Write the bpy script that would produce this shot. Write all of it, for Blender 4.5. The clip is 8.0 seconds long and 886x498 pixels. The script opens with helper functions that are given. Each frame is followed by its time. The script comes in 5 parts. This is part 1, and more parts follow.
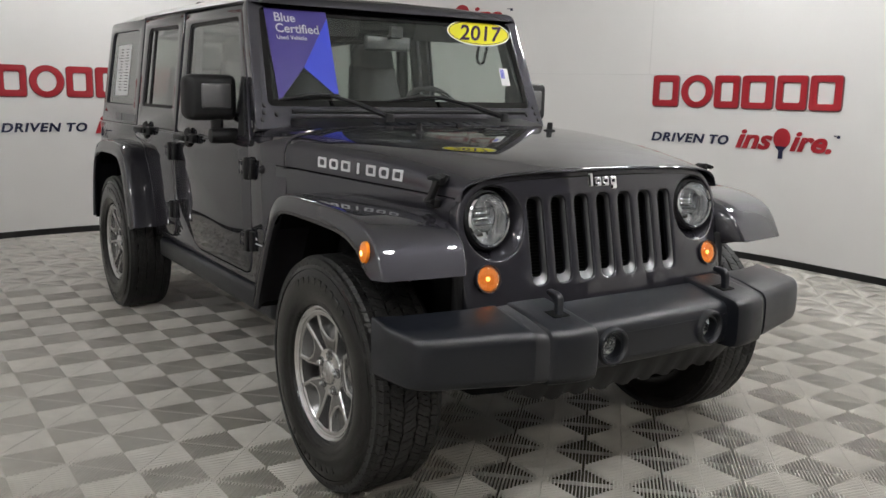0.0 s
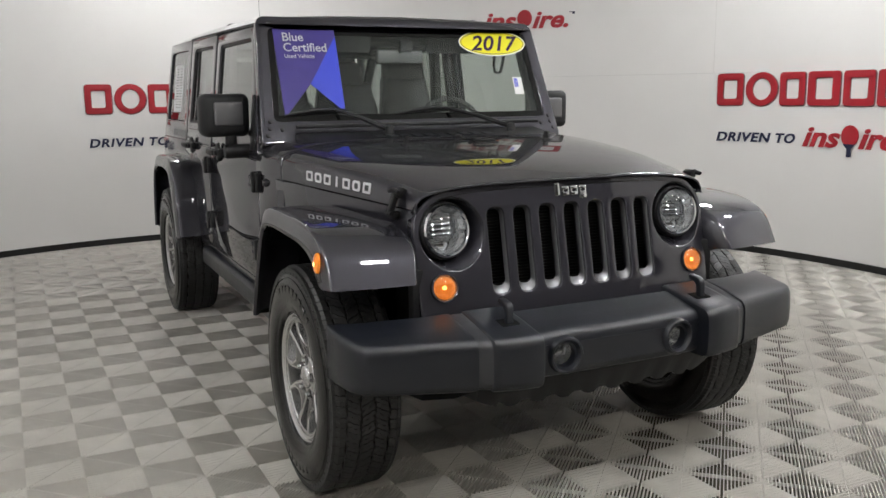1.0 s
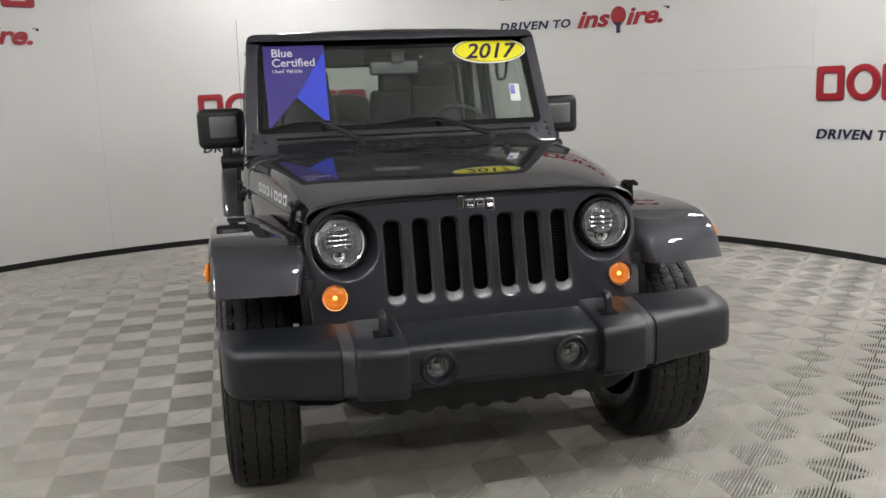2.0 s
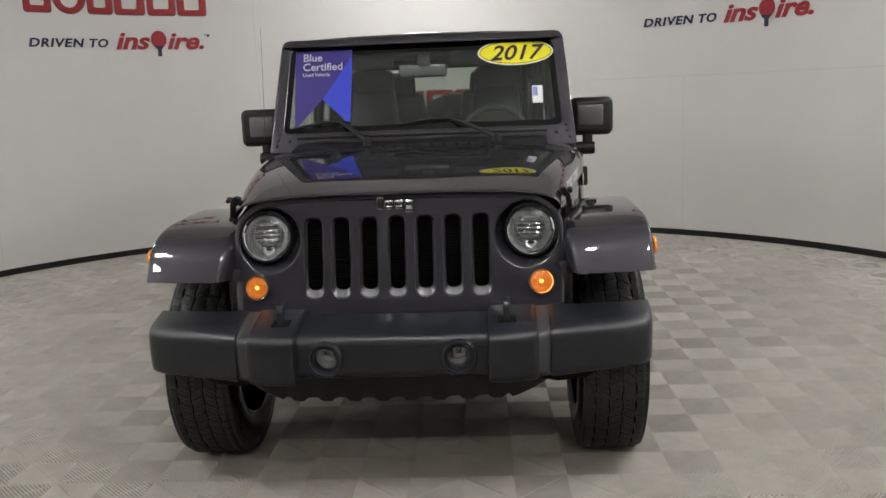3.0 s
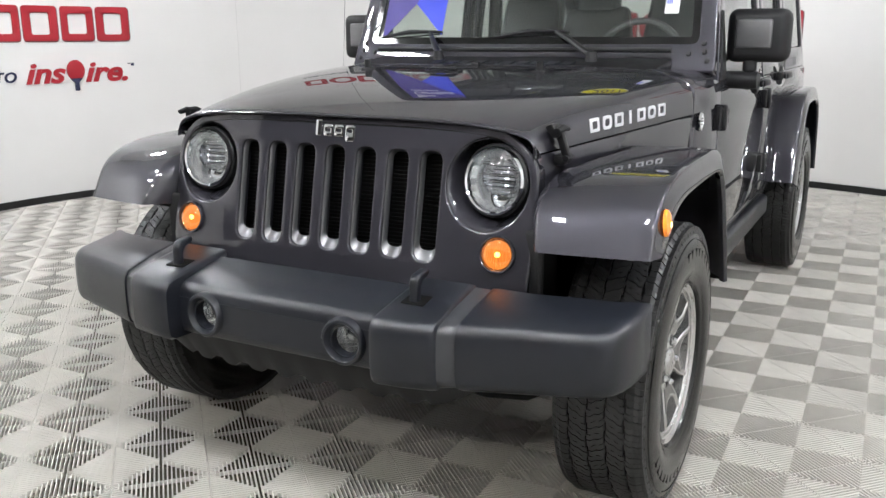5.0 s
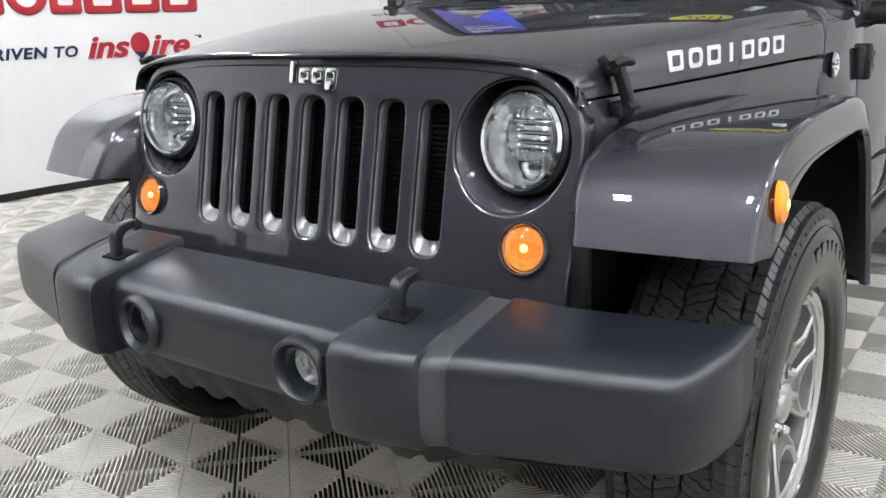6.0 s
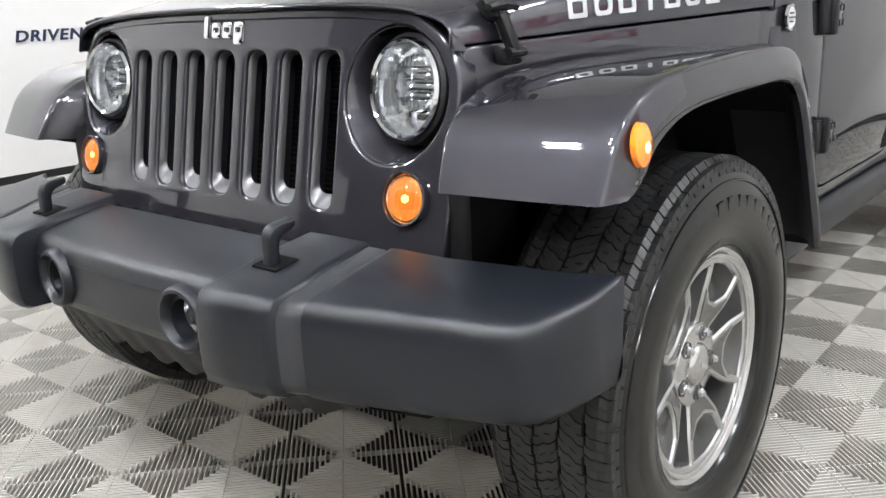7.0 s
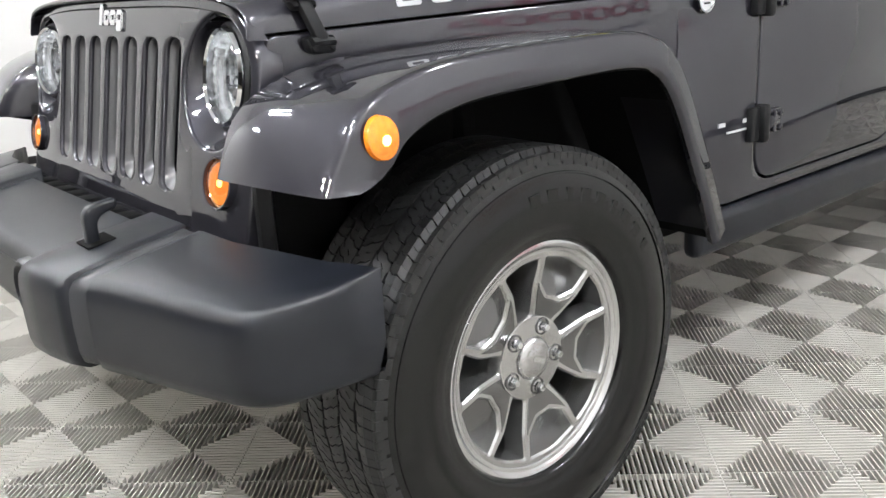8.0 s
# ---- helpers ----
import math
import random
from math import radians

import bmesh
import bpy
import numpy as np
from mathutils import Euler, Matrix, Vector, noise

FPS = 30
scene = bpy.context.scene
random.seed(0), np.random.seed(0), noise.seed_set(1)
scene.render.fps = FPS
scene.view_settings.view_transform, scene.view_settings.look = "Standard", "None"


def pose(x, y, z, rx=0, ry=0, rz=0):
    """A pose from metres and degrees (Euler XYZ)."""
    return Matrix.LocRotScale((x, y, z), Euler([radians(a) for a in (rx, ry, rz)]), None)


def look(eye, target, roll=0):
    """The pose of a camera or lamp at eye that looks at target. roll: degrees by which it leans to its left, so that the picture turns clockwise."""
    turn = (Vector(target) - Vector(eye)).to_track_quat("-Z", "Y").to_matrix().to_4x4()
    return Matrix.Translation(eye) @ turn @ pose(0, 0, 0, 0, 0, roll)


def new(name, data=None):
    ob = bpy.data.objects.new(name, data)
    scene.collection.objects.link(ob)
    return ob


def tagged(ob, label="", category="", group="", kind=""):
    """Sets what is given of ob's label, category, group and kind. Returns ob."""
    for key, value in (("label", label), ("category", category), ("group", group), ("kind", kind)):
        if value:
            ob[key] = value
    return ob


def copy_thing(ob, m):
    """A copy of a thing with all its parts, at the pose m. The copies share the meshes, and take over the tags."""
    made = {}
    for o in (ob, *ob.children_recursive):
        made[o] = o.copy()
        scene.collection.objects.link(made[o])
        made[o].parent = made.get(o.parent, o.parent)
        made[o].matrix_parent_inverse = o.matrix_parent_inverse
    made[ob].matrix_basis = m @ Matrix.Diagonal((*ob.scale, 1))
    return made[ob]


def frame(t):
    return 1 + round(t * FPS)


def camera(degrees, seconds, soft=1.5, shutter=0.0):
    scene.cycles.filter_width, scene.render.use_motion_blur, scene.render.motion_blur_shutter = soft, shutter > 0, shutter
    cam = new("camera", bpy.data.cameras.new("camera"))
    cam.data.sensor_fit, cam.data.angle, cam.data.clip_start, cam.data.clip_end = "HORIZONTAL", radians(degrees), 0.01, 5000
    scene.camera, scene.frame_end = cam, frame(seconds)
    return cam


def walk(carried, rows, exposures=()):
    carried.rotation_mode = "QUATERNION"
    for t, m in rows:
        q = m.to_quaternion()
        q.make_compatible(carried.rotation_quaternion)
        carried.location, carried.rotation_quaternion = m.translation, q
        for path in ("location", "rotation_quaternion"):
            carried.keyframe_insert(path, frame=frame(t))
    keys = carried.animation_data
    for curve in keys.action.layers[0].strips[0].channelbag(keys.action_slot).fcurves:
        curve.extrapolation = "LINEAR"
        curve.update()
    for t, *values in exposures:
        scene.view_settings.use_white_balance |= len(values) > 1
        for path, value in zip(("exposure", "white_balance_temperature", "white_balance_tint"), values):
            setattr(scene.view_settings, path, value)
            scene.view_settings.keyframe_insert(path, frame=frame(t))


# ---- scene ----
cam = camera(54.3, 8.0)
PATH = [
    (0, (-2.112, -2.544, 1.352), (-1.024, -0.904, 0.994), 1.2),
    (0.5, (-2.03, -2.611, 1.358), (-0.973, -0.951, 0.997), 0.8),
    (1, (-1.711, -2.872, 1.399), (-0.857, -1.098, 1.043), -0.6),
    (1.5, (-1.273, -3.056, 1.404), (-0.614, -1.2, 1.055), -1.4),
    (1.7, (-1.092, -3.138, 1.426), (-0.499, -1.261, 1.074), -1.8),
    (2.8, (0.132, -3.431, 1.452), (0.083, -1.463, 1.099), -2.1),
    (3, (0.36, -3.439, 1.436), (0.236, -1.474, 1.089), -2.2),
    (3.5, (0.852, -3.331, 1.425), (0.44, -1.406, 1.075), -2.8),
    (4, (1.2, -3.026, 1.38), (0.644, -1.144, 0.993), -1.2),
    (4.5, (1.44, -2.719, 1.359), (0.584, -0.972, 0.894), -0.3),
    (4.7, (1.437, -2.578, 1.338), (0.555, -0.846, 0.867), -0.2),
    (5.8, (1.248, -1.748, 1.219), (0.17, -0.145, 0.703), -1.3),
    (6, (1.248, -1.661, 1.164), (0.122, -0.09, 0.648), -1.7),
    (6.5, (1.352, -1.558, 1.113), (0.142, -0.064, 0.56), -2.4),
    (7, (1.5, -1.462, 1.089), (0.253, 0.004, 0.546), -2.6),
    (7.5, (1.688, -1.273, 1.103), (0.328, 0.083, 0.543), -3.7),
    (8, (1.922, -1.067, 1.091), (0.454, 0.158, 0.503), -3.3),
]
EXPOSURES = [(0, -0.32, 6330, 10), (1.5, -0.10, 6300, 10), (3.0, -0.40, 6480, 10), (3.5, -0.32, 6430, 10), (4.0, -0.08, 6350, 10), (4.5, 0.32, 6200, 10), (6.0, 0.68, 5950, 10), (7.0, 0.68, 6050, 10), (8.0, 0.68, 6100, 10)]
walk(cam, [(t, look(eye, target, roll)) for t, eye, target, roll in PATH], EXPOSURES)

# ---- light ----
world = bpy.data.worlds.new("studio_air")
world.use_nodes = True
world.node_tree.nodes["Background"].inputs[0].default_value = (0.9, 0.95, 1.0, 1)
world.node_tree.nodes["Background"].inputs[1].default_value = 0.02
scene.world = world


# ---- materials ----
def mat(name, base, rough=0.5, metal=0.0, coat=0.0, coat_rough=0.04, var=0.12, scale=14.0, bump=0.0, bump_scale=220.0, emit=None, strength=0.0, per_piece=0.0, rough_var=0.08, spec=0.5):
    """A procedural surface: two scales of colour and roughness variation, fine relief."""
    m = bpy.data.materials.new(name)
    m.use_nodes = True
    nt = m.node_tree
    b = nt.nodes["Principled BSDF"]
    tex = nt.nodes.new("ShaderNodeTexCoord")
    big = nt.nodes.new("ShaderNodeTexNoise")
    big.inputs["Scale"].default_value, big.inputs["Detail"].default_value = scale * 0.2, 3
    small = nt.nodes.new("ShaderNodeTexNoise")
    small.inputs["Scale"].default_value, small.inputs["Detail"].default_value = scale, 5
    for n in (big, small):
        nt.links.new(tex.outputs["Object"], n.inputs["Vector"])
    add = nt.nodes.new("ShaderNodeMath")
    add.operation = "ADD"
    nt.links.new(big.outputs["Fac"], add.inputs[0])
    nt.links.new(small.outputs["Fac"], add.inputs[1])
    grade = nt.nodes.new("ShaderNodeMapRange")
    grade.inputs["From Min"].default_value, grade.inputs["From Max"].default_value = 0.6, 1.4
    grade.inputs["To Min"].default_value, grade.inputs["To Max"].default_value = 1 - var, 1 + var
    nt.links.new(add.outputs[0], grade.inputs["Value"])
    last = grade.outputs[0]
    if per_piece:
        info = nt.nodes.new("ShaderNodeObjectInfo")
        r = nt.nodes.new("ShaderNodeMapRange")
        r.inputs["To Min"].default_value, r.inputs["To Max"].default_value = 1 - per_piece, 1 + per_piece
        nt.links.new(info.outputs["Random"], r.inputs["Value"])
        mul = nt.nodes.new("ShaderNodeMath")
        mul.operation = "MULTIPLY"
        nt.links.new(last, mul.inputs[0])
        nt.links.new(r.outputs[0], mul.inputs[1])
        last = mul.outputs[0]
    col = nt.nodes.new("ShaderNodeVectorMath")
    col.operation = "SCALE"
    col.inputs[0].default_value = base
    nt.links.new(last, col.inputs["Scale"])
    nt.links.new(col.outputs[0], b.inputs["Base Color"])
    rr = nt.nodes.new("ShaderNodeMapRange")
    rr.inputs["From Min"].default_value, rr.inputs["From Max"].default_value = 0.6, 1.4
    rr.inputs["To Min"].default_value, rr.inputs["To Max"].default_value = max(rough * (1 - rough_var), 0), min(rough * (1 + rough_var), 1)
    nt.links.new(add.outputs[0], rr.inputs["Value"])
    nt.links.new(rr.outputs[0], b.inputs["Roughness"])
    b.inputs["Metallic"].default_value = metal
    b.inputs["Specular IOR Level"].default_value = spec
    b.inputs["Coat IOR"].default_value = 1.55
    b.inputs["Coat Weight"].default_value, b.inputs["Coat Roughness"].default_value = coat, coat_rough
    if bump:
        grain = nt.nodes.new("ShaderNodeTexNoise")
        grain.inputs["Scale"].default_value, grain.inputs["Detail"].default_value = bump_scale, 3
        nt.links.new(tex.outputs["Object"], grain.inputs["Vector"])
        bp = nt.nodes.new("ShaderNodeBump")
        bp.inputs["Strength"].default_value, bp.inputs["Distance"].default_value = bump, 0.002
        nt.links.new(grain.outputs["Fac"], bp.inputs["Height"])
        nt.links.new(bp.outputs[0], b.inputs["Normal"])
    if emit:
        b.inputs["Emission Color"].default_value, b.inputs["Emission Strength"].default_value = (*emit, 1), strength
    return m


def glass(name, tint, ior=1.5, rough=0.0, haze=0.0):
    """Solid glass for panes that have thickness. A pale diffuse veil is mixed in to imitate reflected haze."""
    m = bpy.data.materials.new(name)
    m.use_nodes = True
    b = m.node_tree.nodes["Principled BSDF"]
    b.inputs["Base Color"].default_value = (*tint, 1)
    b.inputs["Transmission Weight"].default_value = 1.0
    b.inputs["IOR"].default_value, b.inputs["Roughness"].default_value = ior, rough
    if haze:
        nt = m.node_tree
        veil, mix = nt.nodes.new("ShaderNodeBsdfDiffuse"), nt.nodes.new("ShaderNodeMixShader")
        veil.inputs[0].default_value, mix.inputs[0].default_value = (0.62, 0.68, 0.64, 1), haze
        nt.links.new(b.outputs[0], mix.inputs[1])
        nt.links.new(veil.outputs[0], mix.inputs[2])
        nt.links.new(mix.outputs[0], nt.nodes["Material Output"].inputs[0])
    return m


def thin_lens(name, tint, gloss=0.06):
    """A thin clear cover: see-through with a little gloss."""
    m = bpy.data.materials.new(name)
    m.use_nodes = True
    nt = m.node_tree
    nt.nodes.remove(nt.nodes["Principled BSDF"])
    t, g, mix = (nt.nodes.new(k) for k in ("ShaderNodeBsdfTransparent", "ShaderNodeBsdfGlossy", "ShaderNodeMixShader"))
    t.inputs[0].default_value = (*tint, 1)
    g.inputs["Roughness"].default_value, mix.inputs[0].default_value = 0.02, gloss
    nt.links.new(t.outputs[0], mix.inputs[1])
    nt.links.new(g.outputs[0], mix.inputs[2])
    nt.links.new(mix.outputs[0], nt.nodes["Material Output"].inputs[0])
    return m


M_PAINT = mat("graphite_metallic_paint", (0.040, 0.039, 0.048), 0.42, 0.60, 1.0, 0.008, 0.05, 900.0, rough_var=0.15, spec=0.2)
M_PAINT.node_tree.nodes["Principled BSDF"].inputs["Coat IOR"].default_value = 1.72
M_PAINT.node_tree.nodes["Principled BSDF"].inputs["Specular Tint"].default_value = (0.10, 0.10, 0.11, 1)
M_PLASTIC = mat("black_textured_plastic", (0.0085, 0.0098, 0.0140), 0.34, 0, 0, 0, 0.14, 20, 0.16, 900, spec=0.52)
M_GREYPLASTIC = mat("satin_dark_plastic", (0.034, 0.035, 0.039), 0.34, 0, 0, 0, 0.12, 20, 0.12, 900)
M_FRIT = mat("black_glass_border", (0.004, 0.004, 0.0045), 0.06, var=0.2, scale=30)
M_TRIM = mat("black_rubber_trim", (0.008, 0.008, 0.009), 0.5, var=0.2, scale=30, spec=0.35)
M_DARK = mat("dark_underbody", (0.005, 0.005, 0.005), 0.8, var=0.3, scale=12, spec=0.12)
M_TYRE = mat("tyre_rubber", (0.015, 0.015, 0.015), 0.46, var=0.2, scale=18, bump=0.2, bump_scale=400)
M_SIDEWALL = mat("dressed_tyre_sidewall", (0.005, 0.005, 0.005), 0.20, var=0.2, scale=18, bump=0.05, bump_scale=300, spec=0.5)
M_ALLOY = mat("grey_painted_alloy", (0.17, 0.168, 0.166), 0.26, 0.80, 0.6, 0.05, 0.06, 60)
M_DECAL = mat("grey_decal", (0.22, 0.22, 0.225), 0.5, var=0.05)
M_BARREL = mat("dark_cast_alloy", (0.035, 0.035, 0.035), 0.6, 0.3)
M_SATIN = mat("satin_alloy", (0.57, 0.566, 0.56), 0.24, 0.9, 0.5, 0.05, 0.06, 80)
M_MACHINED = mat("machined_alloy", (0.74, 0.74, 0.75), 0.16, 1.0, 0.3, 0.03, 0.06, 90)
M_CHROME = mat("chrome", (0.75, 0.76, 0.78), 0.07, 1.0, var=0.03)
M_REFLECTOR = mat("lamp_reflector", (0.92, 0.93, 0.94), 0.10, 0.85, var=0.10, scale=60)
M_FLUTE = mat("dark_fluted_lens", (0.34, 0.35, 0.37), 0.09, 0.92, var=0.08, scale=60)
M_SLOT = mat("satin_slot_insert", (0.13, 0.13, 0.135), 0.34, 0.75, 0.5, 0.05, 0.06, 60)
M_AMBERFLUTE = mat("amber_flutes", (0.90, 0.42, 0.14), 0.18, 0.6, 0.6, 0.03, 0.35, 90, emit=(1.0, 0.36, 0.025), strength=0.32)
M_CAP = mat("satin_grey_cap", (0.16, 0.16, 0.165), 0.34, 0.5, 0.5, 0.06, 0.06, 60)
M_AMBERBULB = mat("lit_amber_bulb", (0.9, 0.5, 0.2), 0.3, emit=(1.0, 0.52, 0.14), strength=5.0)
M_AMBERGLASS = thin_lens("amber_cover", (1.0, 0.72, 0.48), 0.10)
M_AMBER = mat("amber_lens", (0.86, 0.26, 0.015), 0.14, 0, 0.8, 0.02, 0.40, 90, 0.35, 160, emit=(1.0, 0.20, 0.004), strength=0.14)
M_CLEAR = thin_lens("clear_lens", (0.95, 0.96, 0.97))
M_SCREEN = glass("tinted_windshield_glass", (0.90, 0.96, 0.93), 1.45, 0.0, 0.013)
M_SIDEGLASS = glass("tinted_side_glass", (0.76, 0.81, 0.77), 1.75, 0.0, 0.010)
M_PRIVACY = glass("privacy_glass", (0.46, 0.50, 0.47), 1.8)
M_SEAT = mat("black_leather", (0.013, 0.013, 0.014), 0.45, var=0.15, scale=25, bump=0.25, bump_scale=160, spec=0.35)
M_DASH = mat("black_dash_plastic", (0.015, 0.015, 0.016), 0.6, bump=0.2)
M_RED = mat("wall_lettering_red", (0.36, 0.012, 0.022), 0.45, var=0.06, scale=3)
M_RED_DARK = mat("wall_lettering_shadow", (0.16, 0.10, 0.10), 0.6, var=0.05)
M_NAVY = mat("wall_lettering_navy", (0.012, 0.016, 0.055), 0.5, var=0.05)
M_BADGE = mat("silver_decal", (0.62, 0.62, 0.64), 0.35, 0.2, var=0.05)
M_WHITE = mat("white_paper", (0.86, 0.87, 0.88), 0.7, var=0.03)
M_PURPLE = mat("purple_banner", (0.040, 0.024, 0.22), 0.45, var=0.08, scale=6)
M_BLUE = mat("bright_blue_banner", (0.030, 0.055, 0.62), 0.45, var=0.06, scale=6)
M_YELLOW = mat("yellow_sticker", (0.90, 0.83, 0.005), 0.5, var=0.04)
M_PURPLEINK = mat("dark_purple_print", (0.05, 0.012, 0.09), 0.5)
M_TAIL = mat("red_lamp_lens", (0.35, 0.01, 0.012), 0.15, 0, 0.8)
M_WALL = mat("white_painted_wall", (0.74, 0.73, 0.715), 0.55, var=0.025, scale=3.0, bump=0.05, bump_scale=60)
M_SEAM = mat("filled_wall_joint", (0.66, 0.65, 0.635), 0.6, var=0.03)
M_BASE = mat("black_rubber_base", (0.008, 0.008, 0.008), 0.5, var=0.2)
M_CEIL = mat("pale_grey_ceiling_paint", (0.72, 0.72, 0.71), 0.8, var=0.05, scale=2)
M_TILE = mat("grey_ribbed_floor_plastic", (0.59, 0.568, 0.523), 0.40, var=0.14, scale=9.0, bump=0.1, bump_scale=300, per_piece=0.07, rough_var=0.25, spec=0.45)
M_HALL = mat("unseen_dark_wall", (0.035, 0.034, 0.033), 0.8, var=0.2, scale=1.5)
M_SUB = mat("dark_subfloor", (0.090, 0.082, 0.060), 0.9, var=0.3, scale=8, spec=0.1)
M_TUBE = mat("lamp_diffuser", (0.9, 0.9, 0.9), 0.4, emit=(1.0, 0.985, 0.96), strength=165.0)
M_WARMTUBE = mat("added_warm_diffuser", (0.9, 0.9, 0.9), 0.4, emit=(1.0, 0.92, 0.80), strength=175.0)
M_LAMPBODY = mat("white_lamp_housing", (0.7, 0.7, 0.7), 0.5)


# ---- mesh helpers ----
def mesh_object(name, bm, material, angle=35):
    me = bpy.data.meshes.new(name)
    bm.to_mesh(me)
    bm.free()
    me.polygons.foreach_set("use_smooth", [True] * len(me.polygons))
    me.set_sharp_from_angle(angle=radians(angle))
    if material:
        me.materials.append(material)
    return new(name, me)


def part(name, bm, material, parent, label="", angle=35):
    """One mesh under a thing or a part."""
    ob = mesh_object(name, bm, material, angle)
    ob.parent = parent
    if label:
        ob["label"] = label
    return ob


def thing(name, label, category, at=(0, 0, 0), group="", kind=""):
    e = new(name)
    e.location = at
    return tagged(e, label, category, group, kind)


def join(*many):
    out = bmesh.new()
    for b in many:
        me = bpy.data.meshes.new("tmp")
        b.to_mesh(me)
        b.free()
        out.from_mesh(me)
        bpy.data.meshes.remove(me)
    return out


def moved(bm, m):
    bmesh.ops.transform(bm, matrix=m, verts=bm.verts)
    if m.determinant() < 0:
        bmesh.ops.reverse_faces(bm, faces=bm.faces)
    return bm


def warp(bm, f):
    for v in bm.verts:
        v.co = f(v.co)
    return bm


def mirror(bm):
    return moved(bm, Matrix.Diagonal((-1, 1, 1, 1)))


def rbox(size, at=(0, 0, 0), r=0.01, seg=2, rot=(0, 0, 0)):
    """A box with rounded edges."""
    bm = bmesh.new()
    bmesh.ops.create_cube(bm, size=1)
    bmesh.ops.scale(bm, vec=size, verts=bm.verts)
    r = min(r, min(size) * 0.49)
    if r > 0:
        bmesh.ops.bevel(bm, geom=bm.edges[:], offset=r, segments=seg, affect="EDGES", profile=0.5)
    return moved(bm, pose(*at, *rot))


def loft(rings, ring_closed=True, ends=True):
    bm = bmesh.new()
    vs = [[bm.verts.new(p) for p in ring] for ring in rings]
    n = len(vs[0])
    for a, b in zip(vs, vs[1:]):
        for i in range(n if ring_closed else n - 1):
            j = (i + 1) % n
            try:
                bm.faces.new((a[i], a[j], b[j], b[i]))
            except ValueError:
                pass
    if ends and ring_closed:
        bm.faces.new(vs[0][::-1])
        bm.faces.new(vs[-1])
    bmesh.ops.recalc_face_normals(bm, faces=bm.faces)
    return bm


def lathe(profile, n=64, axis="x"):
    """Turns (radius, along) points round an axis."""
    rings = []
    for k in range(n):
        a = 2 * math.pi * k / n
        c, s = math.cos(a), math.sin(a)
        if axis == "x":
            rings.append([(h, r * c, r * s) for r, h in profile])
        elif axis == "y":
            rings.append([(r * c, h, r * s) for r, h in profile])
        else:
            rings.append([(r * c, r * s, h) for r, h in profile])
    rings.append(rings[0])
    bm = loft(rings, False, False)
    bmesh.ops.remove_doubles(bm, verts=bm.verts, dist=1e-5)
    bmesh.ops.recalc_face_normals(bm, faces=bm.faces)
    return bm


def tube(points, r, n=10):
    """A round bar along points; r is one radius or one for each point."""
    pts = [Vector(p) for p in points]
    rs = r if isinstance(r, (list, tuple)) else [r] * len(pts)
    rings = []
    for i, p in enumerate(pts):
        d = (pts[min(i + 1, len(pts) - 1)] - pts[max(i - 1, 0)]).normalized()
        u = d.cross(Vector((0, 0, 1)))
        u = d.cross(Vector((0, 1, 0))) if u.length < 0.1 else u
        u.normalize()
        w = d.cross(u)
        rings.append([p + rs[i] * (math.cos(2 * math.pi * k / n) * u + math.sin(2 * math.pi * k / n) * w) for k in range(n)])
    return loft(rings)


def rounded(points, r, seg=4):
    """Rounds the corners of a closed outline; r is one radius or one for each corner."""
    out, n = [], len(points)
    rs = r if isinstance(r, (list, tuple)) else [r] * n
    for i in range(n):
        p, a, b = Vector(points[i]), Vector(points[i - 1]), Vector(points[(i + 1) % n])
        if rs[i] <= 0:
            out.append(tuple(p))
            continue
        da, db = (a - p), (b - p)
        t = min(rs[i], da.length * 0.45, db.length * 0.45)
        s, e = p + da.normalized() * t, p + db.normalized() * t
        for k in range(seg + 1):
            f = k / seg
            out.append(tuple((1 - f) ** 2 * s + 2 * f * (1 - f) * p + f * f * e))
    return out


def ellipse(cx, cy, rx, ry, n=32):
    return [(cx + rx * math.cos(2 * math.pi * k / n), cy + ry * math.sin(2 * math.pi * k / n)) for k in range(n)]


def grown(points, d):
    """The outline moved outwards by d (inwards where negative)."""
    n = len(points)
    area = sum(points[i - 1][0] * points[i][1] - points[i][0] * points[i - 1][1] for i in range(n))
    sg = 1 if area > 0 else -1
    out = []
    for i in range(n):
        a, p, b = Vector(points[i - 1]), Vector(points[i]), Vector(points[(i + 1) % n])
        u, v = (p - a).normalized(), (b - p).normalized()
        m = Vector((u.y + v.y, -u.x - v.x))
        m = m / max(m.length_squared * 0.5, 0.4) * d * sg
        out.append((p.x + m.x, p.y + m.y))
    return out


def curve_mesh(cu):
    ob = bpy.data.objects.new("tmp", cu)
    me = ob.to_mesh()
    bm = bmesh.new()
    bm.from_mesh(me)
    ob.to_mesh_clear()
    bpy.data.objects.remove(ob)
    bpy.data.curves.remove(cu)
    bmesh.ops.remove_doubles(bm, verts=bm.verts, dist=1e-5)
    return bm


def plate(outlines, thick, bevel=0.0, seg=2):
    """A flat plate in its own xy plane, first outline outside, the others holes; its face is at z = thick / 2."""
    cu = bpy.data.curves.new("tmp", "CURVE")
    cu.dimensions, cu.fill_mode = "2D", "BOTH"
    for o in outlines:
        s = cu.splines.new("POLY")
        s.points.add(len(o) - 1)
        for q, (x, y) in zip(s.points, o):
            q.co = (x, y, 0, 1)
        s.use_cyclic_u = True
    cu.extrude, cu.bevel_depth, cu.bevel_resolution, cu.offset = max(thick / 2 - bevel, 0), bevel, seg, -bevel
    return curve_mesh(cu)


